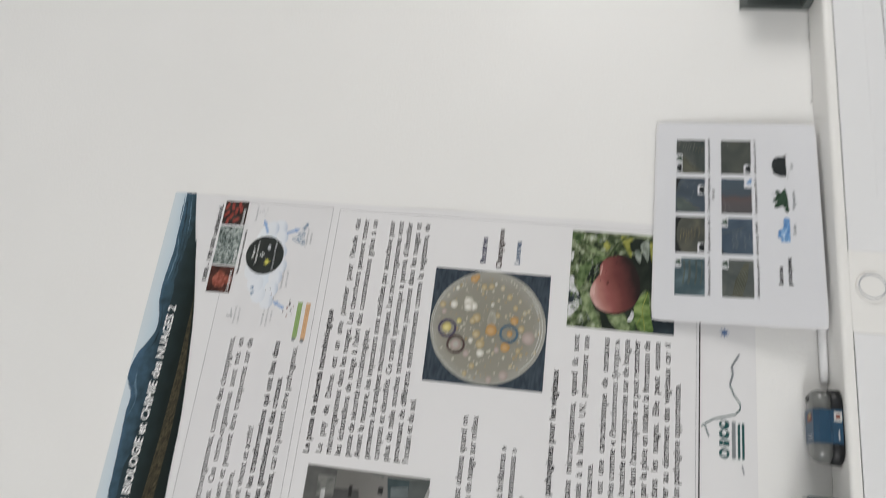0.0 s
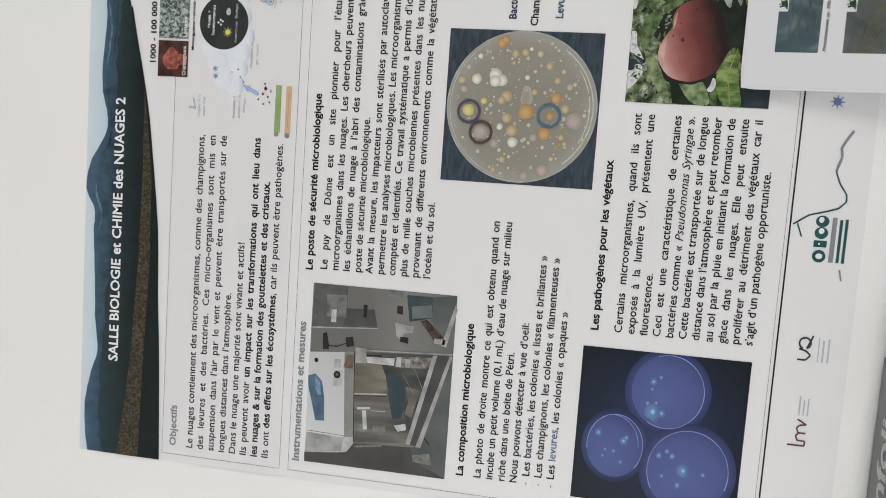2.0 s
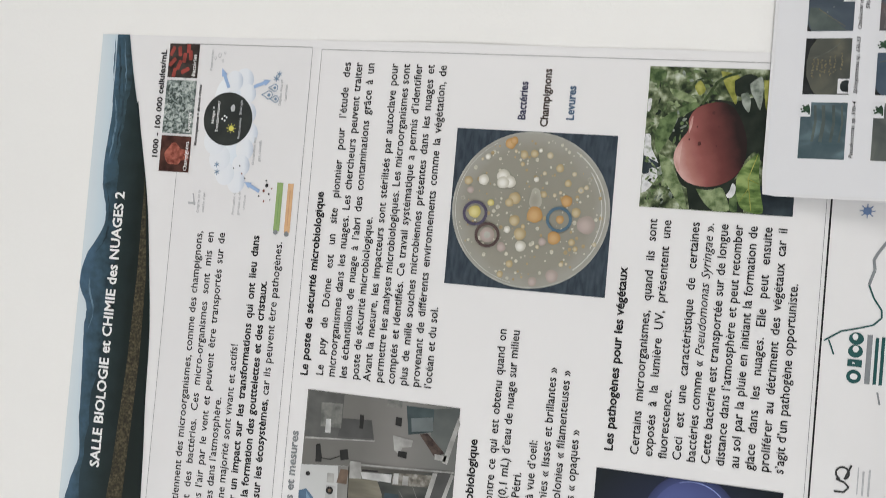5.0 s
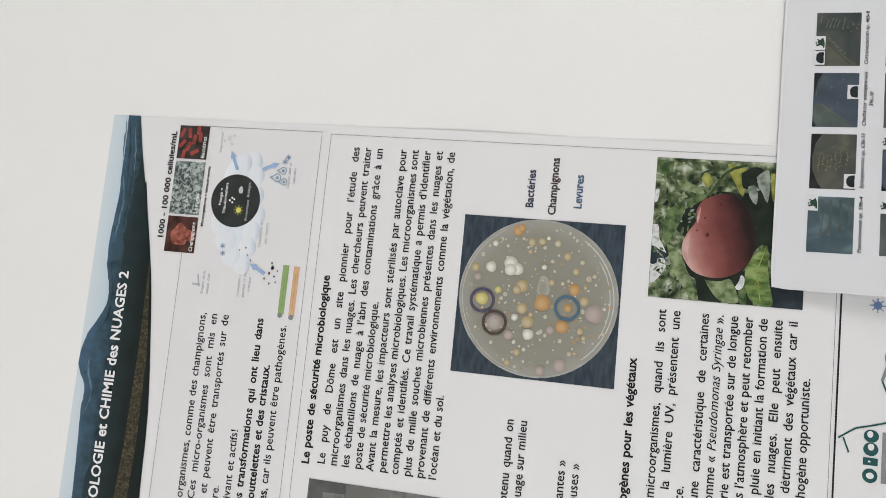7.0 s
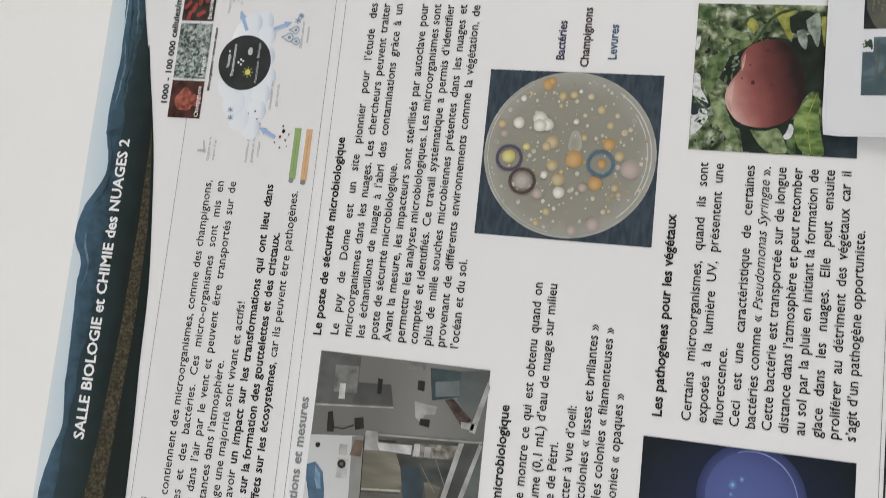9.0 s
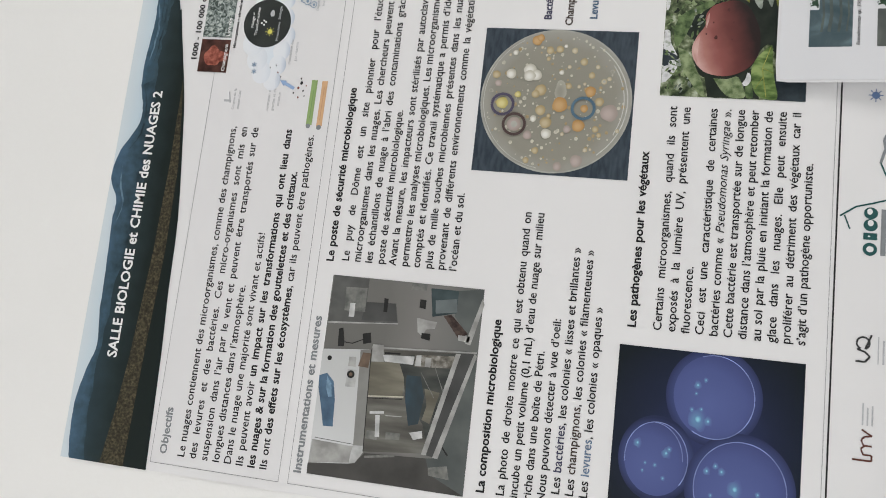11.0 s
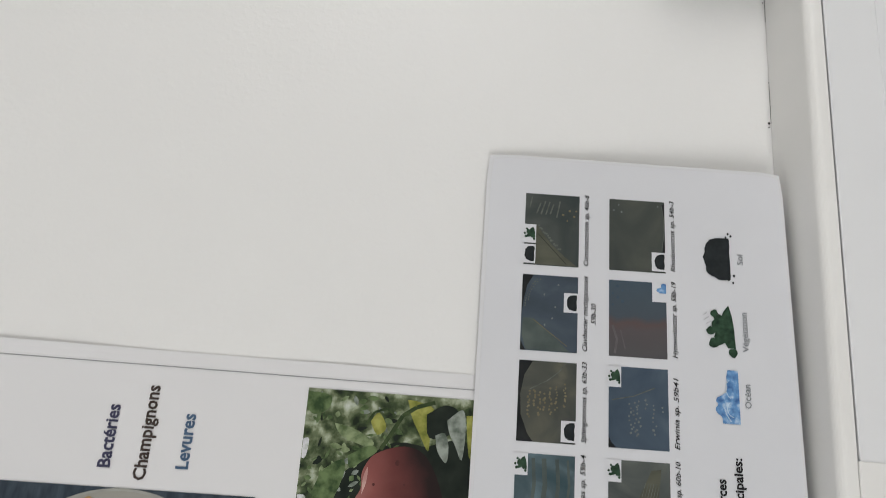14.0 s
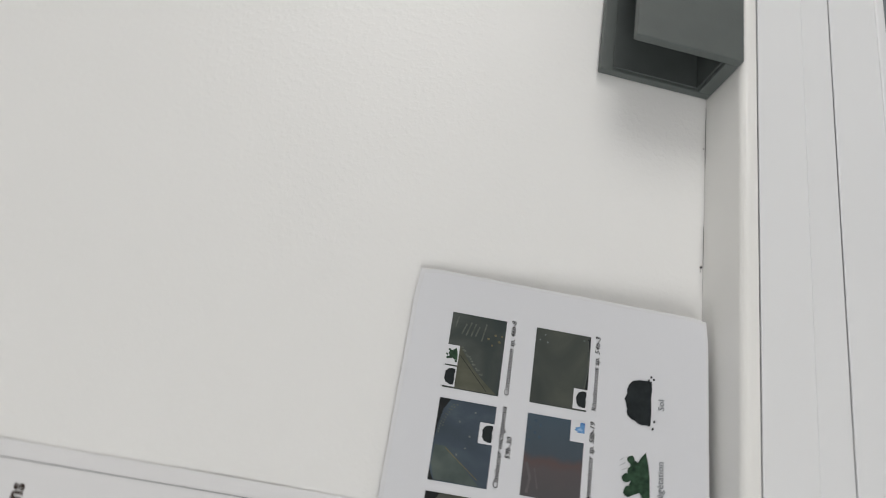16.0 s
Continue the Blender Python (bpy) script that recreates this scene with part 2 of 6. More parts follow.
def writing(name, lines, put, layer, mat, parent, u, v, pitch, cap, right=None, squeeze=None, style="plain", label=""):
    """Lines of print. lines: (text, justified). u, v: where the first baseline begins, in metres of the sheet, v downwards. right: where full
    lines end. squeeze: the letters' breadth; None: so that the fullest line just fills the breadth."""
    rows = [(runs(text, style), full) for text, full in lines]
    k = cap / CAP
    if squeeze is None:
        squeeze = (right - u) / (k * max(natural(w) for w, full in rows if full))
    verts, faces = [], []
    for i, (words, full) in enumerate(rows):
        gap = SPACE * k * squeeze
        if full and len(words) > 1:
            gap = (right - u - k * squeeze * sum(width(w) for w in words)) / (len(words) - 1)
        x, y = u, v + i * pitch
        for w in words:
            for ch, st in w:
                vs, fs = GLYPH[st, ch]
                n = len(verts)
                verts += [put(x + a * k * squeeze, y - b * k, layer) for a, b in vs]
                faces += [tuple(j + n for j in f) for f in fs]
                x += ADVANCE[st, ch] * k * squeeze
            x += gap
    return mesh_ob(name, verts, faces, mat, parent, label)


def one_line(name, text, put, layer, mat, parent, u0, u1, v, cap, style="plain", label=""):
    return writing(name, [(text, True)], put, layer, mat, parent, u0, v, 0, cap, u1, None, style, label)


def shapes(name, polys, put, layer, mat, parent, label=""):
    """Flat printed shapes: each a list of (u, v) in metres on the sheet."""
    verts, faces = [], []
    step = min(0.04, 0.9 / len(polys))
    for i, poly in enumerate(polys):
        n = len(verts)
        verts += [put(a, b, layer + i * step) for a, b in poly]
        faces.append(tuple(range(n, n + len(poly))))
    return mesh_ob(name, verts, faces, mat, parent, label)


def mm(*pairs):
    return [(a / 1000, b / 1000) for a, b in pairs]


def rect(u0, v0, u1, v1):
    return mm((u0, v0), (u1, v0), (u1, v1), (u0, v1))


def disc(u, v, ru, rv=None, n=28, wob=0.0, seed=0):
    rv = ru if rv is None else rv
    out = []
    for i in range(n):
        a = 2 * math.pi * i / n
        r = 1 + wob * (math.sin(3 * a + seed) * 0.6 + math.sin(5 * a + 2.3 * seed) * 0.4)
        out.append(((u + ru * r * math.cos(a)) / 1000, (v + rv * r * math.sin(a)) / 1000))
    return out


def band(pts, w):
    """Quads of width w (mm) along a line of (u, v) in mm."""
    out = []
    for (a, b), (c, d) in zip(pts, pts[1:]):
        s = math.hypot(c - a, d - b)
        nx, ny = -(d - b) / s * w / 2, (c - a) / s * w / 2
        out.append(mm((a + nx, b + ny), (c + nx, d + ny), (c - nx, d - ny), (a - nx, b - ny)))
    return out


def arc(u, v, ru, rv, a0, a1, n=24):
    return [(u + ru * math.cos(radians(a0 + (a1 - a0) * i / n)), v + rv * math.sin(radians(a0 + (a1 - a0) * i / n))) for i in range(n + 1)]


def smooth_line(pts, n=5, rough_=0.0):
    """A rounder line through the given points (metres), with a little unevenness."""
    out = []
    for i in range(len(pts) - 1):
        p0, p1, p2, p3 = pts[max(0, i - 1)], pts[i], pts[i + 1], pts[min(len(pts) - 1, i + 2)]
        for k in range(n):
            t = k / n
            q = [0.5 * (2 * b + (c - a) * t + (2 * a - 5 * b + 4 * c - d) * t * t + (3 * b - a - 3 * c + d) * t ** 3) for a, b, c, d in zip(p0, p1, p2, p3)]
            out.append((q[0], max(0.0003, q[1] + rough_ * noise.noise(Vector((q[0] * 180, q[1] * 50, 3))))))
    return out + [pts[-1]]


def frame_lines(u0, v0, u1, v1, w=0.4):
    return [rect(u0, v0, u1, v0 + w), rect(u0, v1 - w, u1, v1), rect(u0, v0 + w, u0 + w, v1 - w), rect(u1 - w, v0 + w, u1, v1 - w)]

# ---- the room ----
LEDGE, DEEP, TRUNK_Z = 1.028, 0.054, 0.899
structure = dict(kind="structure")
w = part("wall_north", box(ROOM_X0, ROOM_X1, 0.0, 0.12, TRUNK_Z - 0.004, ROOM_H), WALL)
tagged(w, "white roughcast painted wall behind the posters", "wall", kind="structure")
w = part("wall_north_base", box(ROOM_X0, ROOM_X1, 0.0, 0.12, 0.0, TRUNK_Z - 0.004), SPLASH)
tagged(w, "blue-grey rendered wall below the cable trunking", "wall", kind="structure")
w = part("wall_south", box(ROOM_X0, ROOM_X1, ROOM_Y - 0.12, ROOM_Y, 0, ROOM_H), PLAIN)
tagged(w, "plain white wall of the room", "wall", kind="structure")


def wall_with_window(name, x0, x1, y0, y1):
    """A side wall with a window opening between y0 and y1."""
    whole = bmesh.new()
    for a, b, z0, z1 in ((ROOM_Y - 0.12, y0, 0, ROOM_H), (y1, 0.12, 0, ROOM_H), (y0, y1, 0, WIN_Z0), (y0, y1, WIN_Z1, ROOM_H)):
        piece = box(x0, x1, a, b, z0, z1)
        me = bpy.data.meshes.new("piece")
        piece.to_mesh(me)
        piece.free()
        whole.from_mesh(me)
        bpy.data.meshes.remove(me)
    tagged(part(name, whole, PLAIN), "plain white wall with a window opening", "wall", kind="structure")


wall_with_window("wall_west", ROOM_X0 - 0.12, ROOM_X0, WIN_Y0, WIN_Y1)
wall_with_window("wall_east", ROOM_X1, ROOM_X1 + 0.12, EAST_Y0, EAST_Y1)
tagged(part("floor", box(ROOM_X0 - 0.12, ROOM_X1 + 0.12, ROOM_Y - 0.12, 0.12, -0.1, 0), LINO), "grey linoleum floor", "floor", kind="structure")
tagged(part("ceiling", box(ROOM_X0 - 0.12, ROOM_X1 + 0.12, ROOM_Y - 0.12, 0.12, ROOM_H, ROOM_H + 0.1), CEILING), "plain white ceiling", "ceiling", kind="structure")

# Dirt specks where the wall meets the trunking.
random.seed(4)
speck_v, speck_f = [], []
for x, r in [(0.800, 0.0011), (0.7965, 0.0006), (0.905, 0.0005)]:
    n = len(speck_v)
    for i in range(8):
        a = 2 * math.pi * i / 8
        rr = r * random.uniform(0.7, 1.2)
        speck_v.append((x + 1.2 * rr * math.cos(a), -0.0011, LEDGE + 0.0022 + rr * math.sin(a)))
    speck_f.append(tuple(range(n, n + 8)))
for x0, x1 in ((0.80, 0.835), (0.888, 0.945), (0.375, 0.395), (0.27, 0.284)):
    n = len(speck_v)
    speck_v += [(x0, -0.0012, LEDGE + 0.0003), (x1, -0.0012, LEDGE + 0.0003), (x1, -0.0012, LEDGE + 0.0006), (x0, -0.0012, LEDGE + 0.0006)]
    speck_f.append((n, n + 1, n + 2, n + 3))
tagged(mesh_ob("dirt_specks", speck_v, speck_f, GAP), "dark dirt in the joint above the trunking", "dirt", kind="stuff")

# Cable trunking along the wall: a body with a rounded ledge, two snap-on covers and the joints between them.
trunk = thing("cable_trunking", "white plastic cable trunking along the wall with two snap-on covers", "trunking", (0, 0, TRUNK_Z))
TX0, TX1 = ROOM_X0 + 0.002, ROOM_X1 - 0.002
r = 0.006
body = [(-0.0005, TRUNK_Z), (-0.0005, LEDGE)]
body += [(-DEEP + r - r * math.sin(radians(a)), LEDGE - r + r * math.cos(radians(a))) for a in range(0, 91, 15)]
body += [(-DEEP, LEDGE - 0.0116), (-DEEP + 0.004, LEDGE - 0.0116), (-DEEP + 0.004, TRUNK_Z)]
part("body", extrude_x(body, TX0, TX1), PVC_WARM, trunk, "slightly yellowed rounded ledge")
J1, J2, J3 = LEDGE - 0.0128, 0.9510, TRUNK_Z + 0.009
part("cover", box(TX0, TX1, -DEEP - 0.0006, -DEEP + 0.003, J2 + 0.0006, J1, 0.0005, 1), PVC, trunk, "smooth white cover")
part("cover", box(TX0, TX1, -DEEP - 0.0006, -DEEP + 0.003, J3 - 0.003, J2 - 0.0006, 0.0005, 1), PVC, trunk, "smooth white cover")
part("rim", box(TX0, TX1, -DEEP - 0.002, -DEEP + 0.003, TRUNK_Z, J3, 0.0015, 2), PVC, trunk)
part("joint", box(TX0, TX1, -DEEP + 0.0018, -DEEP + 0.0036, J1 - 0.002, J1 + 0.003), GAP, trunk, "dark narrow gap")
part("joint", box(TX0, TX1, -DEEP + 0.0018, -DEEP + 0.0036, J2 - 0.002, J2 + 0.002), GAP, trunk, "dark narrow gap")
part("ridge", box(0.62, 1.25, -DEEP - 0.0011, -DEEP + 0.001, 0.9755, 0.9768, 0.0003, 1), PVC, trunk, "faint raised line")
bm = bmesh.new()
bmesh.ops.create_cone(bm, cap_ends=True, segments=40, radius1=0.0185, radius2=0.0178, depth=0.004, matrix=Matrix.Translation((0.510, -DEEP - 0.0034, 0.993)) @ Matrix.Rotation(radians(90), 4, "X"))
cap = part("cap", bm, PVC_WARM, trunk, "round white plastic cap")
ring = bmesh.new()
for i in range(40):
    a0, a1 = 2 * math.pi * i / 40, 2 * math.pi * (i + 1) / 40
    q = [(0.510 + rr * math.cos(a), -DEEP - 0.0057, 0.993 + rr * math.sin(a)) for rr, a in ((0.0142, a0), (0.0142, a1), (0.0160, a1), (0.0160, a0))]
    ring.faces.new([ring.verts.new(p) for p in q])
part("groove", ring, SOFT_INK, cap, "grey circular groove")
part("joint_plate", box(0.452, 0.556, -DEEP - 0.0017, -DEEP - 0.0002, J2 + 0.001, J1 + 0.0016, 0.0005, 1), PVC_WARM, trunk, "plain plate over a cover joint")

# ---- the poster on the cloud biology room ----
TOP = 1.95
PW, PH = 0.594, 0.838


def on_poster(u, v, layer):
    return (u, -0.0006 - layer * 0.00022, TOP - v)


def paper_sheet(name, u0, w_, h, put, lifts, parent, mat, label):
    """A sheet of poster paper whose margins stand off the wall here and there. lifts: (side, from v, to v, height)."""
    nu = [0, 0.004, 0.008] + [0.03 + (w_ - 0.06) * i / 8 for i in range(9)] + [w_ - 0.008, w_ - 0.004, w_]
    nv = [h * i / 60 for i in range(61)]

    def off(a, b):
        d = 0.0
        for side, b0, b1, up in lifts:
            e = a if side == "l" else w_ - a
            if b0 < b < b1 and e < 0.009:
                d += up * math.sin(math.pi * (b - b0) / (b1 - b0)) ** 2 * (1 - e / 0.009) ** 1.3
        return d

    verts, faces = [], []
    for back in (0, 1):
        for b in nv:
            for a in nu:
                x, y, z = put(u0 + a, b, 0)
                verts.append((x, y - off(a, b) + back * 0.00025, z))
    n, m = len(nu), len(nv)
    for j in range(m - 1):
        for i in range(n - 1):
            q = (j * n + i, j * n + i + 1, (j + 1) * n + i + 1, (j + 1) * n + i)
            faces.append(q[::-1])
            faces.append(tuple(k + n * m for k in q))
    edge = [i for i in range(n)] + [j * n + n - 1 for j in range(1, m)] + [(m - 1) * n + i for i in range(n - 2, -1, -1)] + [j * n for j in range(m - 2, 0, -1)]
    for a, b in zip(edge, edge[1:] + edge[:1]):
        faces.append((a, b, b + n * m, a + n * m))
    return mesh_ob(name, verts, faces, mat, parent, label, smooth=False)


poster = thing("poster", "large white printed poster on cloud biology and chemistry", "poster", (0.297, 0, TOP - PH / 2), "posters on the wall")
paper_sheet("paper", 0.0, PW, PH, on_poster, [("r", 0.30, 0.52, 0.0016), ("r", 0.55, 0.68, 0.0006), ("l", 0.40, 0.70, 0.0024), ("l", 0.1, 0.3, 0.001)], poster, PAPER, "white poster paper with slightly curled edges")


def W(u, v):
    """A printed point (mm) in the poster's own coordinates, for gradients."""
    return (u / 1000 - 0.297, 0, PH / 2 - v / 1000)


# banner photograph: pale sky, blue ridges, dark slope, dry grass
SKY = fade("banner_sky", W(300, 0), W(300, 34), [(0.0, (0.60, 0.66, 0.70)), (0.6, (0.50, 0.60, 0.67)), (1.0, (0.40, 0.52, 0.62))], grain=0.2, scale=20)
RIDGE = fade("banner_ridge", W(330, 1), W(330, 48), [(0.0, (0.060, 0.115, 0.18)), (0.45, (0.040, 0.078, 0.11)), (1.0, (0.012, 0.022, 0.027))], grain=1.3, scale=80)
BLUES = fade("banner_far_hills", W(520, 13), W(520, 44), [(0.0, (0.060, 0.118, 0.18)), (0.35, (0.040, 0.082, 0.118)), (0.65, (0.040, 0.074, 0.098)), (1.0, (0.020, 0.035, 0.042))], grain=1.4, scale=95)
SLOPE = fade("banner_dark_slope", W(250, 27), W(250, 66), [(0.0, (0.024, 0.043, 0.054)), (0.5, (0.016, 0.028, 0.030)), (1.0, (0.008, 0.014, 0.013))], grain=0.7, scale=45)
GRASS = photo("banner_dry_grass", [(0.3, (0.018, 0.017, 0.011)), (0.5, (0.044, 0.038, 0.023)), (0.75, (0.115, 0.096, 0.058))], 380, 3)
bottom = smooth_line(mm((0, 103), (120, 99), (190, 95), (270, 92), (358, 82), (414, 74), (485, 59), (550, 43), (594, 34)), 3)
banner = shapes("banner", [mm((0, 0), (594, 0)) + bottom[::-1]], on_poster, 1, SKY, poster, "printed mountain landscape banner")
sky_line = smooth_line(mm((0, 10), (30, 6), (64, 6), (98, 13), (123, 20), (164, 16), (217, 14), (263, 11), (287, 12), (303, 4), (312, 0.6), (332, 2), (349, 8), (373, 22), (386, 25), (400, 24), (424, 18), (440, 18)), 5, 0.0012)
far_line = smooth_line(mm((424, 18), (451, 17), (477, 19), (507, 21), (527, 20), (563, 20), (594, 19)), 5, 0.001)
slope_line = smooth_line(mm((0, 30), (60, 24), (140, 27), (230, 34), (300, 42), (380, 40), (430, 36), (470, 35), (520, 40), (548, 43)), 5, 0.004)
shapes("ridge", [sky_line + mm((500, 40), (520, 52)) + [p for p in bottom if p[0] < 0.49][::-1]], on_poster, 2, RIDGE, banner)
shapes("far_hill", [far_line + [p for p in bottom if p[0] > 0.44][::-1] + smooth_line(mm((452, 66), (440, 58), (434, 44), (430, 30), (424, 18)), 4)[1:-1]], on_poster, 3, BLUES, banner)
STREAKS = [photo("banner_pale_haze", [(0.4, (0.055, 0.10, 0.145)), (0.62, (0.13, 0.21, 0.28))], 90, 5), photo("banner_hill_shade", [(0.36, (0.014, 0.026, 0.034)), (0.64, (0.036, 0.066, 0.09))], 90, 5)]
for k, line in enumerate(([(446, 21), (470, 24), (500, 26), (530, 21)], [(500, 30), (530, 27), (560, 25), (592, 21)], [(540, 19), (566, 17), (592, 17)], [(452, 29), (480, 31), (512, 33), (548, 31)], [(528, 36), (560, 32), (592, 28)], [(346, 16), (366, 27), (392, 29), (420, 24)], [(262, 17), (284, 20), (306, 13), (330, 12)])):
    top, low = smooth_line(mm(*line), 6, 0.0016), smooth_line(mm(*[(u, v + (0, 1.9, 2.3, 0)[min(i, 3)] * (i < len(line) - 1)) for i, (u, v) in enumerate(line)]), 6, 0.0010)
    shapes("hill_streak", [top + low[1:-1][::-1]], on_poster, 3.4 + 0.05 * k, STREAKS[k % 2], banner)
shapes("dark_slope", [slope_line + [p for p in bottom if p[0] < 0.551][::-1]], on_poster, 4, SLOPE, banner)
shapes("dry_grass", [mm((0, 48), (55, 56), (113, 62), (233, 69), (331, 71), (417, 70), (440, 69), (412, 73), (331, 82), (235, 83.5), (115, 79), (0, 76))], on_poster, 5, GRASS, banner)
one_line("title", "SALLE BIOLOGIE et CHIMIE des NUAGES 2", on_poster, 6, WHITE_INK, banner, 0.112, 0.418, 0.0465, 0.0112, "bold", "white bold title lettering")

# panels, rules and headings
shapes("grey_panel", [rect(9.3, 107, 585.6, 251.6)], on_poster, 1, TINT, poster, "pale grey printed field")
shapes("panel_outline", frame_lines(9, 106.5, 586, 252) , on_poster, 2, LINE_INK, poster, "thin grey printed frame")
shapes("panel_outline", frame_lines(9, 262, 584.2, 765.5), on_poster, 2, LINE_INK, poster, "thin grey printed frame")
shapes("rule", [rect(6, 768.6, 594, 770.2)], on_poster, 2, INK, poster, "thick black printed rule")
one_line("heading", "Objectifs", on_poster, 2, GREY_INK, poster, 0.019, 0.068, 0.1235, 0.0078, "bold", "slate bold heading")
one_line("heading", "Instrumentations et mesures", on_poster, 2, GREY_INK, poster, 0.0205, 0.182, 0.2745, 0.0080, "bold", "slate bold heading")
one_line("heading", "Le poste de sécurité microbiologique", on_poster, 2, INK, poster, 0.240, 0.4335, 0.2785, 0.0078, "bold")
one_line("heading", "La composition microbiologique", on_poster, 2, INK, poster, 0.0285, 0.198, 0.4625, 0.0078, "bold")
one_line("heading", "Les pathogènes pour les végétaux", on_poster, 2, INK, poster, 0.204, 0.381, 0.593, 0.0078, "bold")
one_line("heading", "1000 - 100 000 cellules/mL", on_poster, 2, INK, poster, 0.457, 0.5785, 0.0815, 0.0064, "bold")
TEXT_CAP = 0.0079
LIST_BLUE = material("soft_blue_ink", (0.13, 0.19, 0.29), 0.5, 0.1, 200.0)
writing("paragraph", [
    ("Le nuages contiennent des microorganismes, comme des champignons,", True),
    ("des levures et des bactéries. Ces micro-organismes sont mis en", True),
    ("suspension dans l’air par le vent et peuvent être transportés sur de", True),
    ("longues distances dans l’atmosphère.", False),
    ("Dans le nuage une majorité sont vivant et actifs!", False),
    ("Ils peuvent avoir *un impact sur les transformations qui ont lieu dans*", True),
    ("*les nuages & sur la formation des gouttelettes et des cristaux.*", False),
    ("Ils ont *des effets sur les écosystèmes*, car ils peuvent être pathogènes.", False)],
    on_poster, 2, INK, poster, 0.0185, 0.1445, 0.01325, TEXT_CAP, 0.382)
writing("paragraph", [
    ("Le puy de Dôme est un site pionnier pour l’étude des", True),
    ("microorganismes dans les nuages. Les chercheurs peuvent traiter", True),
    ("les échantillons de nuage à l’abri des contaminations grâce à un", True),
    ("poste de sécurité microbiologique.", False),
    ("Avant la mesure, les impacteurs sont stérilisés par autoclave pour", True),
    ("permettre les analyses microbiologiques. Les microorganismes sont", True),
    ("comptés et identifiés. Ce travail systématique a permis d’identifier", True),
    ("plus de mille souches microbiennes présentes dans les nuages et", True),
    ("provenant de différents environnements comme la végétation, de", True),
    ("l’océan et du sol.", False)],
    on_poster, 2, INK, poster, 0.242, 0.2955, 0.01285, TEXT_CAP, 0.5715)
writing("paragraph", [
    ("La photo de droite montre ce qui est obtenu quand on", True),
    ("incube un petit volume (0,1 mL) d’eau de nuage sur milieu", True),
    ("riche dans une boîte de Pétri.", False),
    ("Nous pouvons détecter à vue d’oeil:", False)],
    on_poster, 2, INK, poster, 0.0285, 0.482, 0.0131, TEXT_CAP, 0.3105)
for i, (pieces, end) in enumerate(((("Les", "bactéries", ", les colonies « lisses et brillantes »"), 0.278), (("Les", "champignons", ", les colonies « filamenteuses »"), 0.2765), (("Les", "levures", ", les colonies « opaques »"), 0.2205))):
    k = TEXT_CAP / CAP
    squeeze = (end - 0.0375) / (k * (natural(runs(pieces[0])) + SPACE + natural(runs(pieces[1])) + natural(runs(pieces[2]))))
    x = 0.0375
    for n, piece in enumerate(pieces):
        writing("list_line", [(piece, False)], on_poster, 2, (INK, (PURPLE_INK, BROWN_INK, LIST_BLUE)[i], INK)[n], poster, x, 0.5344 + 0.0131 * i, 0, TEXT_CAP, None, squeeze)
        x += k * squeeze * (natural(runs(piece)) + (SPACE if n == 0 else 0))
    shapes("bullet", [rect(28.8, 531.2 + 13.1 * i, 31.2, 532.0 + 13.1 * i)], on_poster, 2, INK, poster)
writing("paragraph", [
    ("Certains microorganismes, quand ils sont", True),
    ("exposés à la lumière UV, présentent une", True),
    ("fluorescence.", False),
    ("Ceci est une caractéristique de certaines", True),
    ("bactéries comme « _Pseudomonas Syringae_ ».", True),
    ("Cette bactérie est transportée sur de longue", True),
    ("distance dans l’atmosphère et peut retomber", True),
    ("au sol par la pluie en initiant la formation de", True),
    ("glace dans les nuages. Elle peut ensuite", True),
    ("proliférer au détriment des végétaux car il", True),
    ("s’agit d’un pathogène opportuniste.", False)],
    on_poster, 2, INK, poster, 0.2035, 0.617, 0.01295, TEXT_CAP, 0.430)
one_line("caption", "Bactéries", on_poster, 2, PURPLE_INK, poster, 0.519, 0.558, 0.4825, 0.0075, "bold", "dark violet bold caption")
one_line("caption", "Champignons", on_poster, 2, BROWN_INK, poster, 0.513, 0.5715, 0.505, 0.0075, "bold", "dark brown bold caption")
one_line("caption", "Levures", on_poster, 2, BLUE_INK, poster, 0.521, 0.5555, 0.5300, 0.0075, "bold", "blue bold caption")

# ---- the poster's photographs and drawings ----
random.seed(11)
ring_shapes = lambda u, v, r, w_, n=36: band(arc(u, v, r, r, 0, 360, n), w_)

# agar dish with colonies on dark cloth
CLOTH = photo("photo_dark_cloth", [(0.35, (0.028, 0.040, 0.055)), (0.7, (0.055, 0.072, 0.092))], 260, 2, stretch=(0.25, 1, 1))
AGAR = fade("photo_agar", W(430, 494), W(430, 575), [(0.0, (0.245, 0.238, 0.198)), (0.75, (0.265, 0.257, 0.218)), (1.0, (0.34, 0.335, 0.305))], grain=0.25, scale=30, round_=True)
RIM = material("photo_dish_rim", (0.36, 0.36, 0.33), 0.45, 0.25, 60.0)
GLARE = material("photo_dish_glare", (0.52, 0.52, 0.49), 0.45, 0.2, 90.0)
CREAM = blob("photo_cream", (0.56, 0.50, 0.38), (0.40, 0.34, 0.23))
TAN = blob("photo_tan", (0.50, 0.42, 0.28), (0.36, 0.28, 0.15))
ORANGE = blob("photo_orange", (0.52, 0.34, 0.17), (0.40, 0.23, 0.085))
YELLOW = blob("photo_yellow", (0.62, 0.56, 0.27), (0.46, 0.39, 0.13))
ROSY = blob("photo_rosy", (0.45, 0.37, 0.35), (0.33, 0.28, 0.25))
MILK = blob("photo_milk", (0.72, 0.71, 0.67), (0.46, 0.44, 0.37))
HAZE = blob("photo_grey_colony", (0.29, 0.28, 0.235), (0.37, 0.36, 0.31))
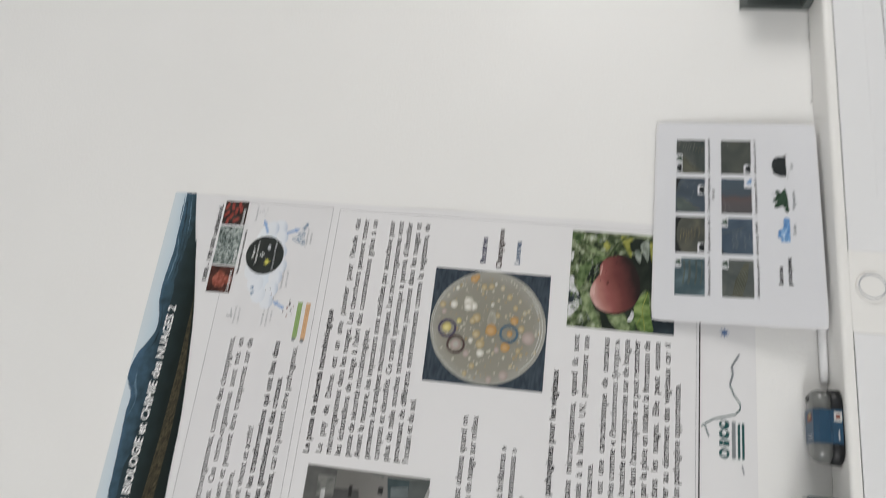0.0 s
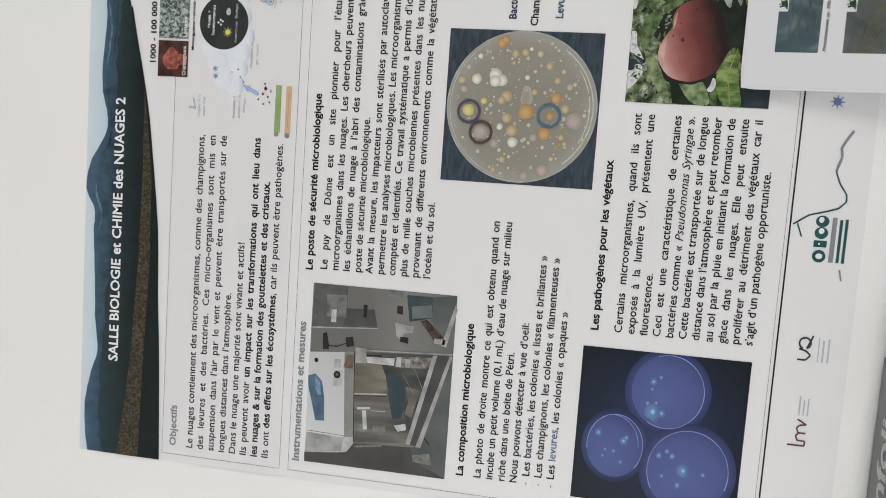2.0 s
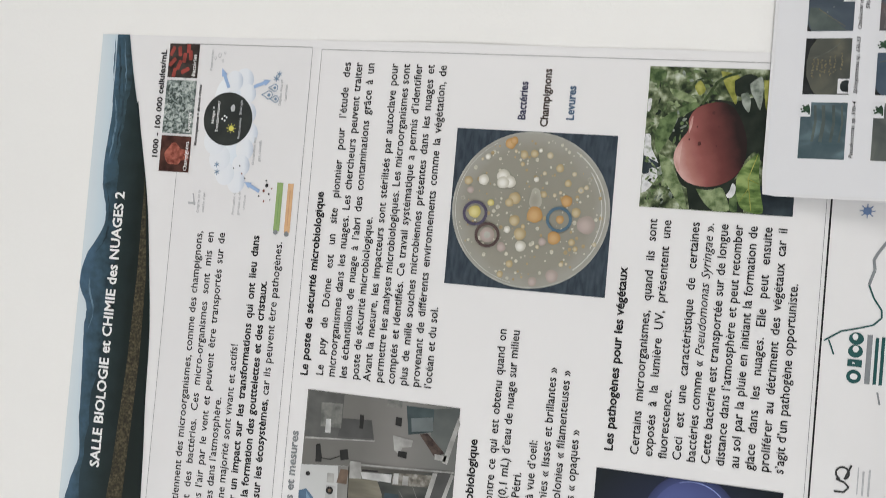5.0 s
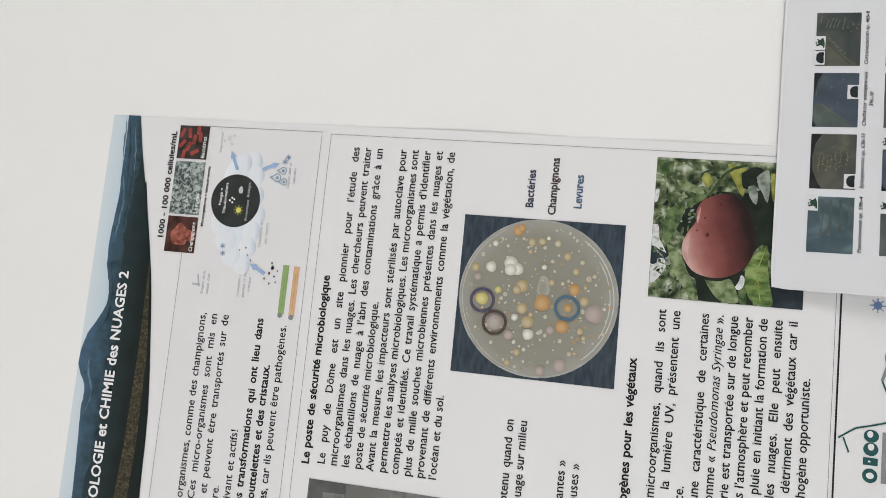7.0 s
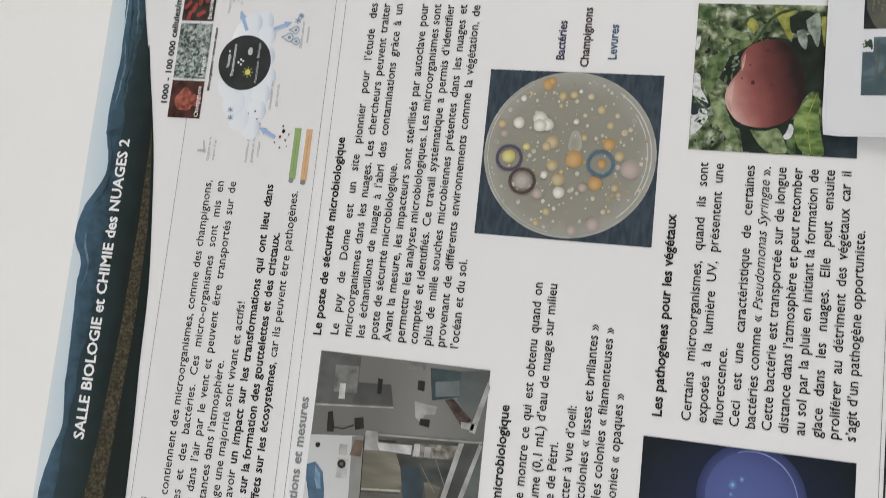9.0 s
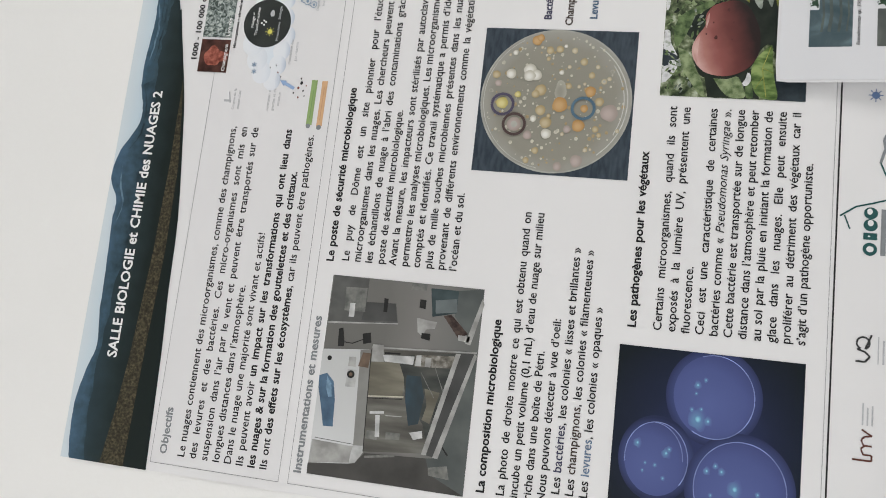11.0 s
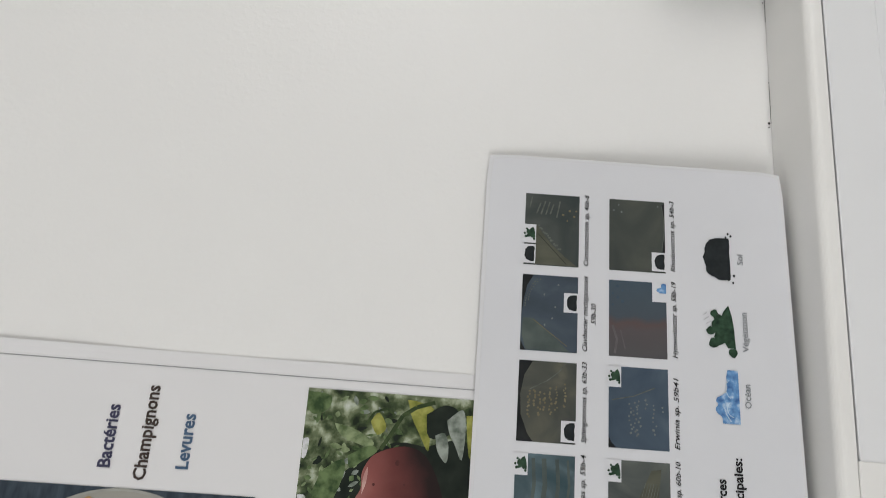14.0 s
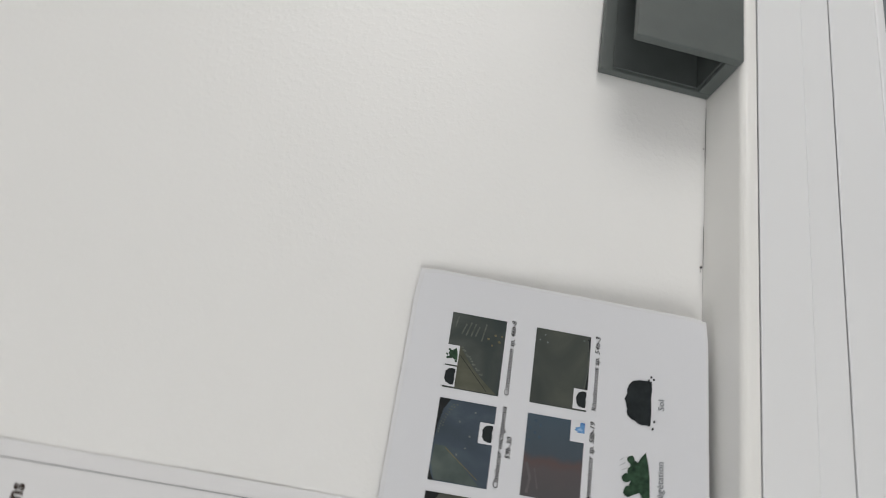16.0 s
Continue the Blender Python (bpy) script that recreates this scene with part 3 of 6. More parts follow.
CREAM_DOT = material("photo_pale_dot", (0.50, 0.48, 0.40), 0.45, 0.2, 300.0)
TAN_DOT = material("photo_tan_dot", (0.36, 0.28, 0.16), 0.45, 0.2, 300.0)
dish = shapes("dish_photograph", [rect(350, 415, 508, 574)], on_poster, 2, CLOTH, poster, "printed photograph of an agar dish with colonies")
shapes("dish_rim", [disc(430, 494.5, 78, n=72)], on_poster, 3, RIM, dish)
shapes("agar", [disc(430, 494.5, 76.4, n=72)], on_poster, 4, AGAR, dish)
for k, strip in enumerate((band(arc(430, 493, 73, 75, 35, 140, 30), 1.1), band(arc(430, 493, 70.5, 71.5, 55, 118, 24), 0.9), band(arc(430, 494.5, 74.5, 74.5, 190, 330, 30), 0.5))):
    shapes("glare", strip, on_poster, 5 + 0.1 * k, GLARE, dish)
big = {
    "cream_colony": (CREAM, [(485, 510.5, 3.3), (378.5, 529.5, 2.4), (467, 506.5, 2.1), (487.5, 476.5, 1.8), (379.5, 534.5, 1.5), (478, 443.5, 1.6), (394, 505, 2.1), (452.5, 543, 3.2), (455.5, 548, 2.4), (468, 535.5, 2.4), (446, 518, 2.1), (449, 523.5, 1.8), (400.5, 560, 2.3)]),
    "tan_colony": (TAN, [(440.5, 479, 6.1), (436, 474, 4.4), (484.5, 485, 4.3), (486, 495, 3.9), (405.5, 487, 6.1), (418.5, 480.5, 5.5), (375, 479, 3.7), (473, 521, 4.2), (446, 507.5, 3.3), (401, 538, 3.5), (395, 542, 2.7), (430.5, 540, 4.8), (364, 470.5, 3.4), (475, 484, 2.4), (458.5, 530, 3.6), (413, 489.5, 2.4), (455.5, 431, 4.4)]),
    "orange_colony": (ORANGE, [(495, 470.5, 5.6), (498, 474, 4), (425.5, 500, 8.2), (404, 520.5, 6.6), (441, 530, 5.8), (422.5, 525, 4.2)]),
    "yellow_colony": (YELLOW, [(424.5, 440, 6.2), (434.5, 455.5, 3.4)]),
    "rosy_colony": (ROSY, [(419, 550.5, 9), (402, 454.5, 7.7), (391, 469.5, 4.9), (399.5, 509.5, 4.2), (366.5, 521.5, 6.6), (359.5, 503, 4.8), (446, 434, 3.7)]),
    "white_colony": (MILK, [(457, 446.5, 5.6), (462, 466, 6.8), (456.5, 473, 6.1), (455.5, 466, 6.1), (393.5, 488.5, 5.5), (409, 474, 3.7), (480.5, 449, 3.1), (460.5, 499, 2.7), (489.5, 501, 2.1)]),
}
for j, (nm, (mt, spots)) in enumerate(big.items()):
    for i, (u, v, r) in enumerate(spots):
        shapes(nm, [disc(u, v, r, r * random.uniform(0.88, 1.0), 18, 0.06, i)], on_poster, 6 + 0.3 * j + 0.02 * i, mt, dish)
shapes("grey_colony", [disc(441, 499.5, 11, 6, 20, 0.12, 2)], on_poster, 5.5, HAZE, dish)
shapes("white_colony", [disc(402, 454.5, 3.4)], on_poster, 8.0, RIM, dish)
for u, v, r in ((437.5, 427, 2.2), (463.5, 550.5, 2.2), (452.5, 543, 1.3)):
    shapes("dark_colony", [disc(u, v, r, n=14)], on_poster, 8.1, HAZE if r > 2.1 else RIM, dish)
tiny = {"m": [], "t": []}
for i in range(260):
    a, r = random.uniform(0, 2 * math.pi), 73 * math.sqrt(random.random())
    k = "m" if random.random() < 0.62 else "t"
    s = random.uniform(0.45, 1.3) if random.random() < 0.75 else random.uniform(1.3, 2.3)
    tiny[k].append(disc(430 + r * math.cos(a), 494.5 + r * math.sin(a), s, s * random.uniform(0.8, 1), 10))
tagged(shapes("small_colony", tiny["m"], on_poster, 5.2, CREAM_DOT, dish), kind="stuff")
tagged(shapes("small_tan_colony", tiny["t"], on_poster, 5.3, TAN_DOT, dish), kind="stuff")
for u, v, mt in ((423, 440.5, material("photo_violet_ring", (0.085, 0.075, 0.12), 0.45)), (402, 454.5, material("photo_brown_ring", (0.085, 0.058, 0.056), 0.45)), (422.5, 524, material("photo_blue_ring", (0.085, 0.15, 0.21), 0.45))):
    shapes("marker_ring", ring_shapes(u, v, 11.2, 2.9), on_poster, 8.4, mt, dish)

# tomato among leaves
LEAVES = photo("photo_leaf_ground", [(0.34, (0.014, 0.022, 0.012)), (0.45, (0.055, 0.078, 0.036)), (0.54, (0.15, 0.18, 0.10)), (0.62, (0.34, 0.38, 0.27)), (0.74, (0.56, 0.59, 0.53))], 105, 7, distort=0.15)
LEAF_A = photo("photo_leaf", [(0.36, (0.030, 0.058, 0.022)), (0.64, (0.14, 0.20, 0.085))], 150)
LEAF_B = photo("photo_light_leaf", [(0.36, (0.075, 0.115, 0.045)), (0.64, (0.27, 0.33, 0.18))], 150)
LEAF_Y = photo("photo_yellow_leaf", [(0.34, (0.13, 0.15, 0.030)), (0.5, (0.24, 0.25, 0.055)), (0.66, (0.36, 0.36, 0.10))], 130)
LEAF_W = photo("photo_pale_leaf", [(0.36, (0.085, 0.108, 0.085)), (0.64, (0.31, 0.345, 0.305))], 140)
GLOOM = photo("photo_gloom", [(0.3, (0.006, 0.010, 0.008)), (0.7, (0.022, 0.030, 0.022))], 60)
TOMATO = fade("photo_tomato", W(497, 628), W(515, 691), [(0.0, (0.54, 0.34, 0.31)), (0.14, (0.38, 0.17, 0.148)), (0.34, (0.235, 0.078, 0.070)), (0.58, (0.125, 0.038, 0.035)), (0.90, (0.020, 0.012, 0.012))], grain=0.3, scale=45)
tom = shapes("tomato_photograph", [rect(441, 599, 577.5, 737)], on_poster, 2, LEAVES, poster, "printed photograph of a diseased tomato among leaves")
FRONT_LEAF = photo("photo_front_leaf", [(0.36, (0.045, 0.085, 0.022)), (0.5, (0.12, 0.19, 0.055)), (0.64, (0.25, 0.33, 0.12))], 95, 4, stretch=(1.5, 1, 0.6))
GAP_WHITE = photo("photo_bright_gap", [(0.3, (0.42, 0.43, 0.44)), (0.55, (0.66, 0.66, 0.68)), (0.7, (0.30, 0.34, 0.28))], 170, 4)
GLOOM_BLUE = photo("photo_blue_gloom", [(0.3, (0.010, 0.016, 0.022)), (0.7, (0.035, 0.048, 0.058))], 60)


def inside(pts, u0, v0, u1, v1):
    """Points held inside a picture's edges (mm)."""
    return [(min(u1 / 1000, max(u0 / 1000, a)), min(v1 / 1000, max(v0 / 1000, b))) for a, b in pts]


STEM = photo("photo_stem", [(0.3, (0.020, 0.036, 0.014)), (0.7, (0.07, 0.10, 0.04))], 200)
shapes("white_gap", [inside(smooth_line(mm((545.5, 599), (545.5, 603), (534.5, 602), (534.5, 599), (545.5, 599)), 3), 441.3, 599.3, 577.2, 736.7)], on_poster, 2.3, GAP_WHITE, tom)
shapes("white_gap", [inside(smooth_line(mm((511.5, 599.5), (510.5, 604.5), (498.5, 606), (490, 610.5), (481.5, 614), (468.5, 613), (454.5, 599.5), (489.5, 599), (511.5, 599.5)), 3), 441.3, 599.3, 577.2, 736.7)], on_poster, 2.3, GAP_WHITE, tom)
shapes("dark_patch", [inside(smooth_line(mm((491, 598.5), (483.5, 614), (479.5, 613.5), (478.5, 606), (474, 605), (473.5, 599), (491, 598.5)), 3), 441.3, 599.3, 577.2, 736.7)], on_poster, 2.6, GLOOM_BLUE, tom)
shapes("shade", [inside(smooth_line(mm((545.5, 678), (549, 707), (496, 708), (491.5, 705.5), (499.5, 699.5), (488.5, 690.5), (473, 683.5), (459, 664.5), (461.5, 641.5), (469.5, 633), (487, 628.5), (500, 629.5), (506, 622.5), (514.5, 618), (526, 626.5), (535, 638), (547, 657.5), (545.5, 678)), 3), 441.3, 599.3, 577.2, 736.7)], on_poster, 2.5, GLOOM, tom)
shapes("shade", [rect(441, 700, 468, 737)], on_poster, 2.75, GLOOM_BLUE, tom)
shapes("shade", [mm((466, 640.5), (470, 660), (473, 687.5), (441.5, 694), (441.5, 645))], on_poster, 2.6, GLOOM, tom)


def leaf(u, v, ln, wd, turn):
    c, s = math.cos(radians(turn)), math.sin(radians(turn))
    pts = [(-ln, 0), (-ln * 0.5, wd * 0.8), (0, wd), (ln * 0.55, wd * 0.6), (ln, 0), (ln * 0.5, -wd * 0.75), (0, -wd), (-ln * 0.6, -wd * 0.7)]
    return smooth_line(mm(*[(min(577.5, max(441.5, u + a * c - b * s)), min(744, max(600, v + a * s + b * c))) for a, b in pts + pts[:1]]), 2)


for i in range(150):
    u, v = (random.uniform(505, 575), random.uniform(602, 660)) if i % 3 else (random.uniform(444, 490), random.uniform(602, 632))
    shapes("leaf", [leaf(u, v, random.uniform(1.4, 4.2), random.uniform(0.7, 1.8), random.uniform(0, 180))], on_poster, 3 + i * 0.005, random.choice([LEAF_A, LEAF_A, LEAF_A, LEAF_B, LEAF_B, LEAF_W, GLOOM]), tom)
shapes("leaf", [inside(smooth_line(mm((514, 608.5), (526.5, 613.5), (534.5, 625), (528, 627.5), (512.5, 623), (494.5, 613.5), (498, 609.5), (514, 608.5)), 4), 441.3, 599.3, 577.2, 736.7)], on_poster, 4, LEAF_A, tom)
shapes("leaf", [inside(smooth_line(mm((556.5, 618), (554, 630.5), (546.5, 644), (543, 641), (546, 630), (550, 622), (556.5, 618)), 4), 441.3, 599.3, 577.2, 736.7)], on_poster, 4.04, LEAF_B, tom)
shapes("leaf", [inside(smooth_line(mm((493, 613), (487.5, 624), (474, 630.5), (459, 638), (442, 642.5), (444.5, 636), (458.5, 626.5), (471, 619), (493, 613)), 4), 441.3, 599.3, 577.2, 736.7)], on_poster, 4.08, LEAF_B, tom)
shapes("leaf", [inside(smooth_line(mm((461.5, 649.5), (461, 662.5), (464, 672), (455.5, 677.5), (443, 680.5), (441.5, 668), (448.5, 658), (461.5, 649.5)), 4), 441.3, 599.3, 577.2, 736.7)], on_poster, 4.12, LEAF_B, tom)
shapes("leaf", [inside(smooth_line(mm((453.5, 680), (460, 685.5), (445.5, 688), (442, 687), (443, 681.5), (453.5, 680)), 4), 441.3, 599.3, 577.2, 736.7)], on_poster, 4.16, LEAF_A, tom)
shapes("leaf", [inside(smooth_line(mm((471, 685), (480, 687.5), (490.5, 694.5), (498, 702), (494.5, 704.5), (478.5, 705), (461.5, 707.5), (442.5, 710.5), (442.5, 698), (447.5, 690), (459, 686), (471, 685)), 4), 441.3, 599.3, 577.2, 736.7)], on_poster, 4.2, FRONT_LEAF, tom)
shapes("leaf", [inside(smooth_line(mm((457, 677), (462, 680), (468.5, 682), (466, 685), (460, 685), (455.5, 682.5), (454.5, 679), (457, 677)), 4), 441.3, 599.3, 577.2, 736.7)], on_poster, 4.24, GAP_WHITE, tom)
shapes("leaf", [inside(smooth_line(mm((574.5, 664), (573.5, 672), (569.5, 681.5), (556.5, 680), (543, 679.5), (553.5, 673), (563.5, 667.5), (574.5, 664)), 4), 441.3, 599.3, 577.2, 736.7)], on_poster, 4.28, LEAF_Y, tom)
shapes("leaf", [inside(smooth_line(mm((559, 641), (565, 646), (556, 651.5), (551, 646), (559, 641)), 4), 441.3, 599.3, 577.2, 736.7)], on_poster, 4.32, LEAF_Y, tom)
shapes("leaf", [inside(smooth_line(mm((566, 677), (572.5, 688.5), (569, 697.5), (554.5, 693), (551.5, 679.5), (566, 677)), 4), 441.3, 599.3, 577.2, 736.7)], on_poster, 4.36, GLOOM, tom)
shapes("leaf", [inside(smooth_line(mm((563, 690.5), (570.5, 700.5), (557.5, 703), (539, 701.5), (548, 696.5), (555, 692.5), (563, 690.5)), 4), 441.3, 599.3, 577.2, 736.7)], on_poster, 4.4, LEAF_W, tom)
shapes("leaf", [inside(smooth_line(mm((553, 683.5), (555, 689.5), (546.5, 692.5), (536.5, 691.5), (543.5, 685.5), (553, 683.5)), 4), 441.3, 599.3, 577.2, 736.7)], on_poster, 4.44, LEAF_W, tom)
shapes("leaf", [inside(smooth_line(mm((567, 703), (565, 709.5), (543, 710.5), (541.5, 706), (567, 703)), 4), 441.3, 599.3, 577.2, 736.7)], on_poster, 4.48, LEAF_Y, tom)
shapes("leaf", [inside(smooth_line(mm((537, 628.5), (544, 641.5), (541, 647), (534, 638), (529.5, 630.5), (537, 628.5)), 4), 441.3, 599.3, 577.2, 736.7)], on_poster, 4.52, LEAF_A, tom)
shapes("leaf", [inside(smooth_line(mm((575.5, 599.5), (573.5, 614), (565, 613), (561, 604.5), (566.5, 599), (575.5, 599.5)), 4), 441.3, 599.3, 577.2, 736.7)], on_poster, 4.56, LEAF_A, tom)
shapes("stem", band([(542, 649), (551.5, 654.5), (564, 661.5), (570, 670), (574, 682)], 2.6), on_poster, 4.8, STEM, tom)
shapes("stem", band([(557, 638.5), (565, 643), (568, 651), (564, 656.5)], 1.5), on_poster, 4.8, STEM, tom)
shapes("vein", band([(496.5, 702.5), (473.5, 695.5), (444, 700)], 0.8) + band([(473.5, 696), (469, 706)], 0.6) + band([(465.5, 697), (452, 689.5)], 0.6), on_poster, 4.9, LEAF_Y, tom)
fruit = shapes("tomato", [smooth_line(mm((542.5, 653), (545, 664), (542.5, 674.5), (535, 682), (520.5, 689), (507.5, 692), (490.5, 691.5), (477.5, 685.5), (469, 676), (464, 662), (465, 647.5), (470, 637), (480.5, 629.5), (492, 627), (504.5, 631), (517, 638.5), (527.5, 638.5), (537.5, 644), (542.5, 653)), 4)], on_poster, 5.2, TOMATO, tom, "red bruised tomato")
BRUISE = material("photo_bruise", (0.075, 0.026, 0.024), 0.45, 0.3, 200.0)
SHEEN = photo("photo_tomato_sheen", [(0.3, (0.40, 0.20, 0.18)), (0.7, (0.62, 0.42, 0.38))], 60, 3)
shapes("sheen", [smooth_line(mm((476, 633), (486, 629), (497, 630), (506, 634), (496, 633.5), (484, 633), (476, 633)), 4)], on_poster, 5.6, SHEEN, fruit)
shapes("sheen", [smooth_line(mm((514, 639.5), (524, 639.5), (531, 642), (522, 641.8), (514, 639.5)), 4)], on_poster, 5.6, SHEEN, fruit)
for u, v, r in ((534.5, 660.5, 1.8), (504.5, 649.5, 2.1), (508, 640, 1.0), (520.5, 646.5, 1.0), (521.5, 666, 0.8), (503, 665, 0.8)):
    shapes("spot", [disc(u, v, r, r * 0.8, 12, 0.1, u)], on_poster, 6, BRUISE, tom)

# safety cabinet in a laboratory
LAB = fade("photo_lab_wall", W(190, 345), W(190, 441), [(0.0, (0.145, 0.143, 0.135)), (0.4, (0.195, 0.19, 0.182)), (1.0, (0.13, 0.135, 0.13))], grain=0.35, scale=14)
LAB_DARK = photo("photo_lab_shadow", [(0.3, (0.045, 0.044, 0.042)), (0.7, (0.085, 0.082, 0.078))], 25)
CABINET = fade("photo_cabinet", W(40, 282), W(158, 332), [(0.0, (0.60, 0.61, 0.62)), (1.0, (0.46, 0.47, 0.47))], grain=0.15, scale=12)
STEEL = photo("photo_steel", [(0.25, (0.045, 0.045, 0.042)), (0.42, (0.085, 0.082, 0.074)), (0.55, (0.125, 0.122, 0.108)), (0.66, (0.19, 0.187, 0.17)), (0.8, (0.09, 0.10, 0.105))], 26, 8, stretch=(2.2, 1, 0.4))
PANEL = material("photo_blue_panel", (0.075, 0.13, 0.20), 0.45, 0.3, 60.0)
DULL = photo("photo_dull_grey", [(0.3, (0.10, 0.105, 0.10)), (0.7, (0.24, 0.24, 0.225))], 120)
PALE = photo("photo_pale_grey", [(0.35, (0.24, 0.24, 0.232)), (0.65, (0.40, 0.40, 0.39))], 60, 4)
MID = material("photo_mid_grey", (0.095, 0.097, 0.094), 0.45, 0.2, 60.0)
DARK = material("photo_dark_grey", (0.022, 0.022, 0.022), 0.45, 0.3, 60.0)
BRIGHT = photo("photo_bright_grey", [(0.35, (0.34, 0.345, 0.345)), (0.65, (0.56, 0.565, 0.565))], 70, 3)
SASH = material("photo_sash_grey", (0.22, 0.22, 0.21), 0.45, 0.15, 30.0)
PANEL_LIGHT = material("photo_panel_display", (0.16, 0.26, 0.36), 0.45, 0.3, 200.0)
SADDLE = material("photo_brown_label", (0.14, 0.10, 0.075), 0.45, 0.2, 120.0)
BRASS = photo("photo_warm_steel", [(0.3, (0.085, 0.080, 0.062)), (0.55, (0.145, 0.136, 0.108)), (0.75, (0.24, 0.225, 0.18))], 22, 4, stretch=(2.6, 1, 0.5))
BRASS_LIGHT = material("photo_warm_glint", (0.42, 0.40, 0.33), 0.45, 0.2, 60.0)
STEEL_DARK = photo("photo_dim_steel", [(0.3, (0.026, 0.030, 0.030)), (0.55, (0.060, 0.064, 0.060)), (0.8, (0.12, 0.12, 0.105))], 40, 6, stretch=(1.6, 1, 0.6))
GLOW_BLUE = photo("photo_blue_glow", [(0.3, (0.034, 0.042, 0.046)), (0.5, (0.036, 0.054, 0.067)), (0.7, (0.044, 0.078, 0.105))], 34, 4, stretch=(0.6, 1, 1.4))
TAN_RACK = photo("photo_pale_rack", [(0.35, (0.08, 0.075, 0.062)), (0.5, (0.16, 0.15, 0.13)), (0.68, (0.32, 0.31, 0.29))], 160, 3)
DARK_STEEL = photo("photo_dark_steel", [(0.3, (0.045, 0.046, 0.046)), (0.7, (0.085, 0.086, 0.085))], 30, 3)
TEAL_GREY = photo("photo_teal_grey", [(0.3, (0.065, 0.074, 0.074)), (0.7, (0.12, 0.132, 0.128))], 22, 4)
TEAL_DARK = photo("photo_dark_teal", [(0.3, (0.030, 0.045, 0.050)), (0.7, (0.065, 0.09, 0.095))], 45, 3)
TEAL_PALE = material("photo_pale_teal", (0.125, 0.145, 0.15), 0.45, 0.15, 60.0)
BENCH = photo("photo_bench", [(0.35, (0.028, 0.020, 0.018)), (0.6, (0.085, 0.060, 0.052))], 150, 3)
lab = shapes("cabinet_photograph", [rect(22.5, 281, 226.5, 442.5)], on_poster, 2, LAB, poster, "printed photograph of a laboratory safety cabinet")
shapes("cabinet_front", [mm((148.5, 280.5), (153.5, 333), (51.5, 337), (37.5, 323.5), (33, 281))], on_poster, 3, CABINET, lab, "white cabinet front")
shapes("front_side", [mm((56.5, 282), (55, 322), (56, 327.5), (51, 337.5), (39, 328.5), (33, 281))], on_poster, 3.1, PALE, lab)
shapes("cabinet_lip", [mm((152, 321), (153.5, 333), (51.5, 337), (55, 326))], on_poster, 3.3, SASH, lab, "dull grey sash edge")
shapes("cabinet_corner", [mm((56, 326), (57, 337.5), (49.5, 336.5), (39.5, 330), (37.5, 323.5), (48.5, 324.5))], on_poster, 3.6, BRIGHT, lab)
shapes("control_panel", [mm((121, 280.5), (124.5, 288.5), (116.5, 297), (98.5, 300.5), (71.5, 302), (71, 291.5), (90.5, 286.5), (108.5, 281.5))], on_poster, 4, PANEL, lab, "blue control panel")
shapes("panel_window", [mm((121.5, 289), (114.5, 294.5), (101, 297), (100.5, 293), (109.5, 289.5))], on_poster, 4.3, PANEL_LIGHT, lab)
shapes("badge", [mm((131, 310), (131, 320.5), (113.5, 320), (113, 309.5))], on_poster, 4, BRIGHT, lab)
shapes("badge", [mm((143.5, 310), (144, 317.5), (134, 318), (134, 310))], on_poster, 4, PALE, lab)
shapes("badge", [mm((149.5, 324), (149.5, 332.5), (134.5, 331.5), (135, 320.5))], on_poster, 4.1, SADDLE, lab)
shapes("work_space", [mm((153.5, 332.5), (159.5, 422), (58, 401), (51.5, 337))], on_poster, 4, STEEL, lab, "steel-lined work space")
shapes("warm_wall", [mm((141, 333), (144.5, 371.5), (109.5, 370.5), (106, 334.5))], on_poster, 4.15, BRASS, lab)
shapes("back_shade", [mm((150, 360.5), (159, 421), (63, 402), (86, 394.5), (110, 373.5), (130.5, 369.5))], on_poster, 4.3, STEEL_DARK, lab)
shapes("blue_glow", [mm((132, 372.5), (132.5, 387), (112.5, 393), (85.5, 390), (82.5, 380), (107, 374))], on_poster, 4.4, GLOW_BLUE, lab)
shapes("lining", [mm((121, 392.5), (118.5, 408.5), (87, 401.5), (90, 393), (104, 396.5))], on_poster, 4.45, BRASS, lab)
shapes("burner", [mm((159, 333.5), (159.5, 345), (142.5, 347), (141.5, 334))], on_poster, 5.2, PALE, lab)
shapes("white_pump", [mm((149.5, 345.5), (151.5, 378.5), (143, 378), (143, 348))], on_poster, 5.25, BRIGHT, lab)
shapes("rack", [mm((153.5, 379.5), (156.5, 422), (144, 416.5), (141, 379))], on_poster, 5.2, TAN_RACK, lab)
shapes("rack_light", [mm((153, 380.5), (153.5, 385.5), (142.5, 386), (142, 380))], on_poster, 5.4, BRIGHT, lab)
shapes("rack_light", [mm((152, 390), (152, 396), (142.5, 396), (142.5, 390))], on_poster, 5.4, PALE, lab)
shapes("tray", [mm((73, 338), (73, 350.5), (64.5, 349.5), (64.5, 337.5))], on_poster, 5.2, DULL, lab)
shapes("tray", [mm((74, 358), (74, 373), (67.5, 373), (66.5, 358.5))], on_poster, 5.2, DULL, lab)
shapes("flask", [mm((76, 382), (79.5, 395), (72.5, 396), (69.5, 387))], on_poster, 5.25, BRIGHT, lab)
shapes("sill", [mm((159, 420.5), (159.5, 425.5), (56.5, 401.5), (56.5, 396.5))], on_poster, 5.4, PALE, lab)
shapes("armrest", [mm((159.5, 425.5), (161, 439), (55.5, 409), (56.5, 401.5))], on_poster, 5, DARK_STEEL, lab, "dark steel armrest")
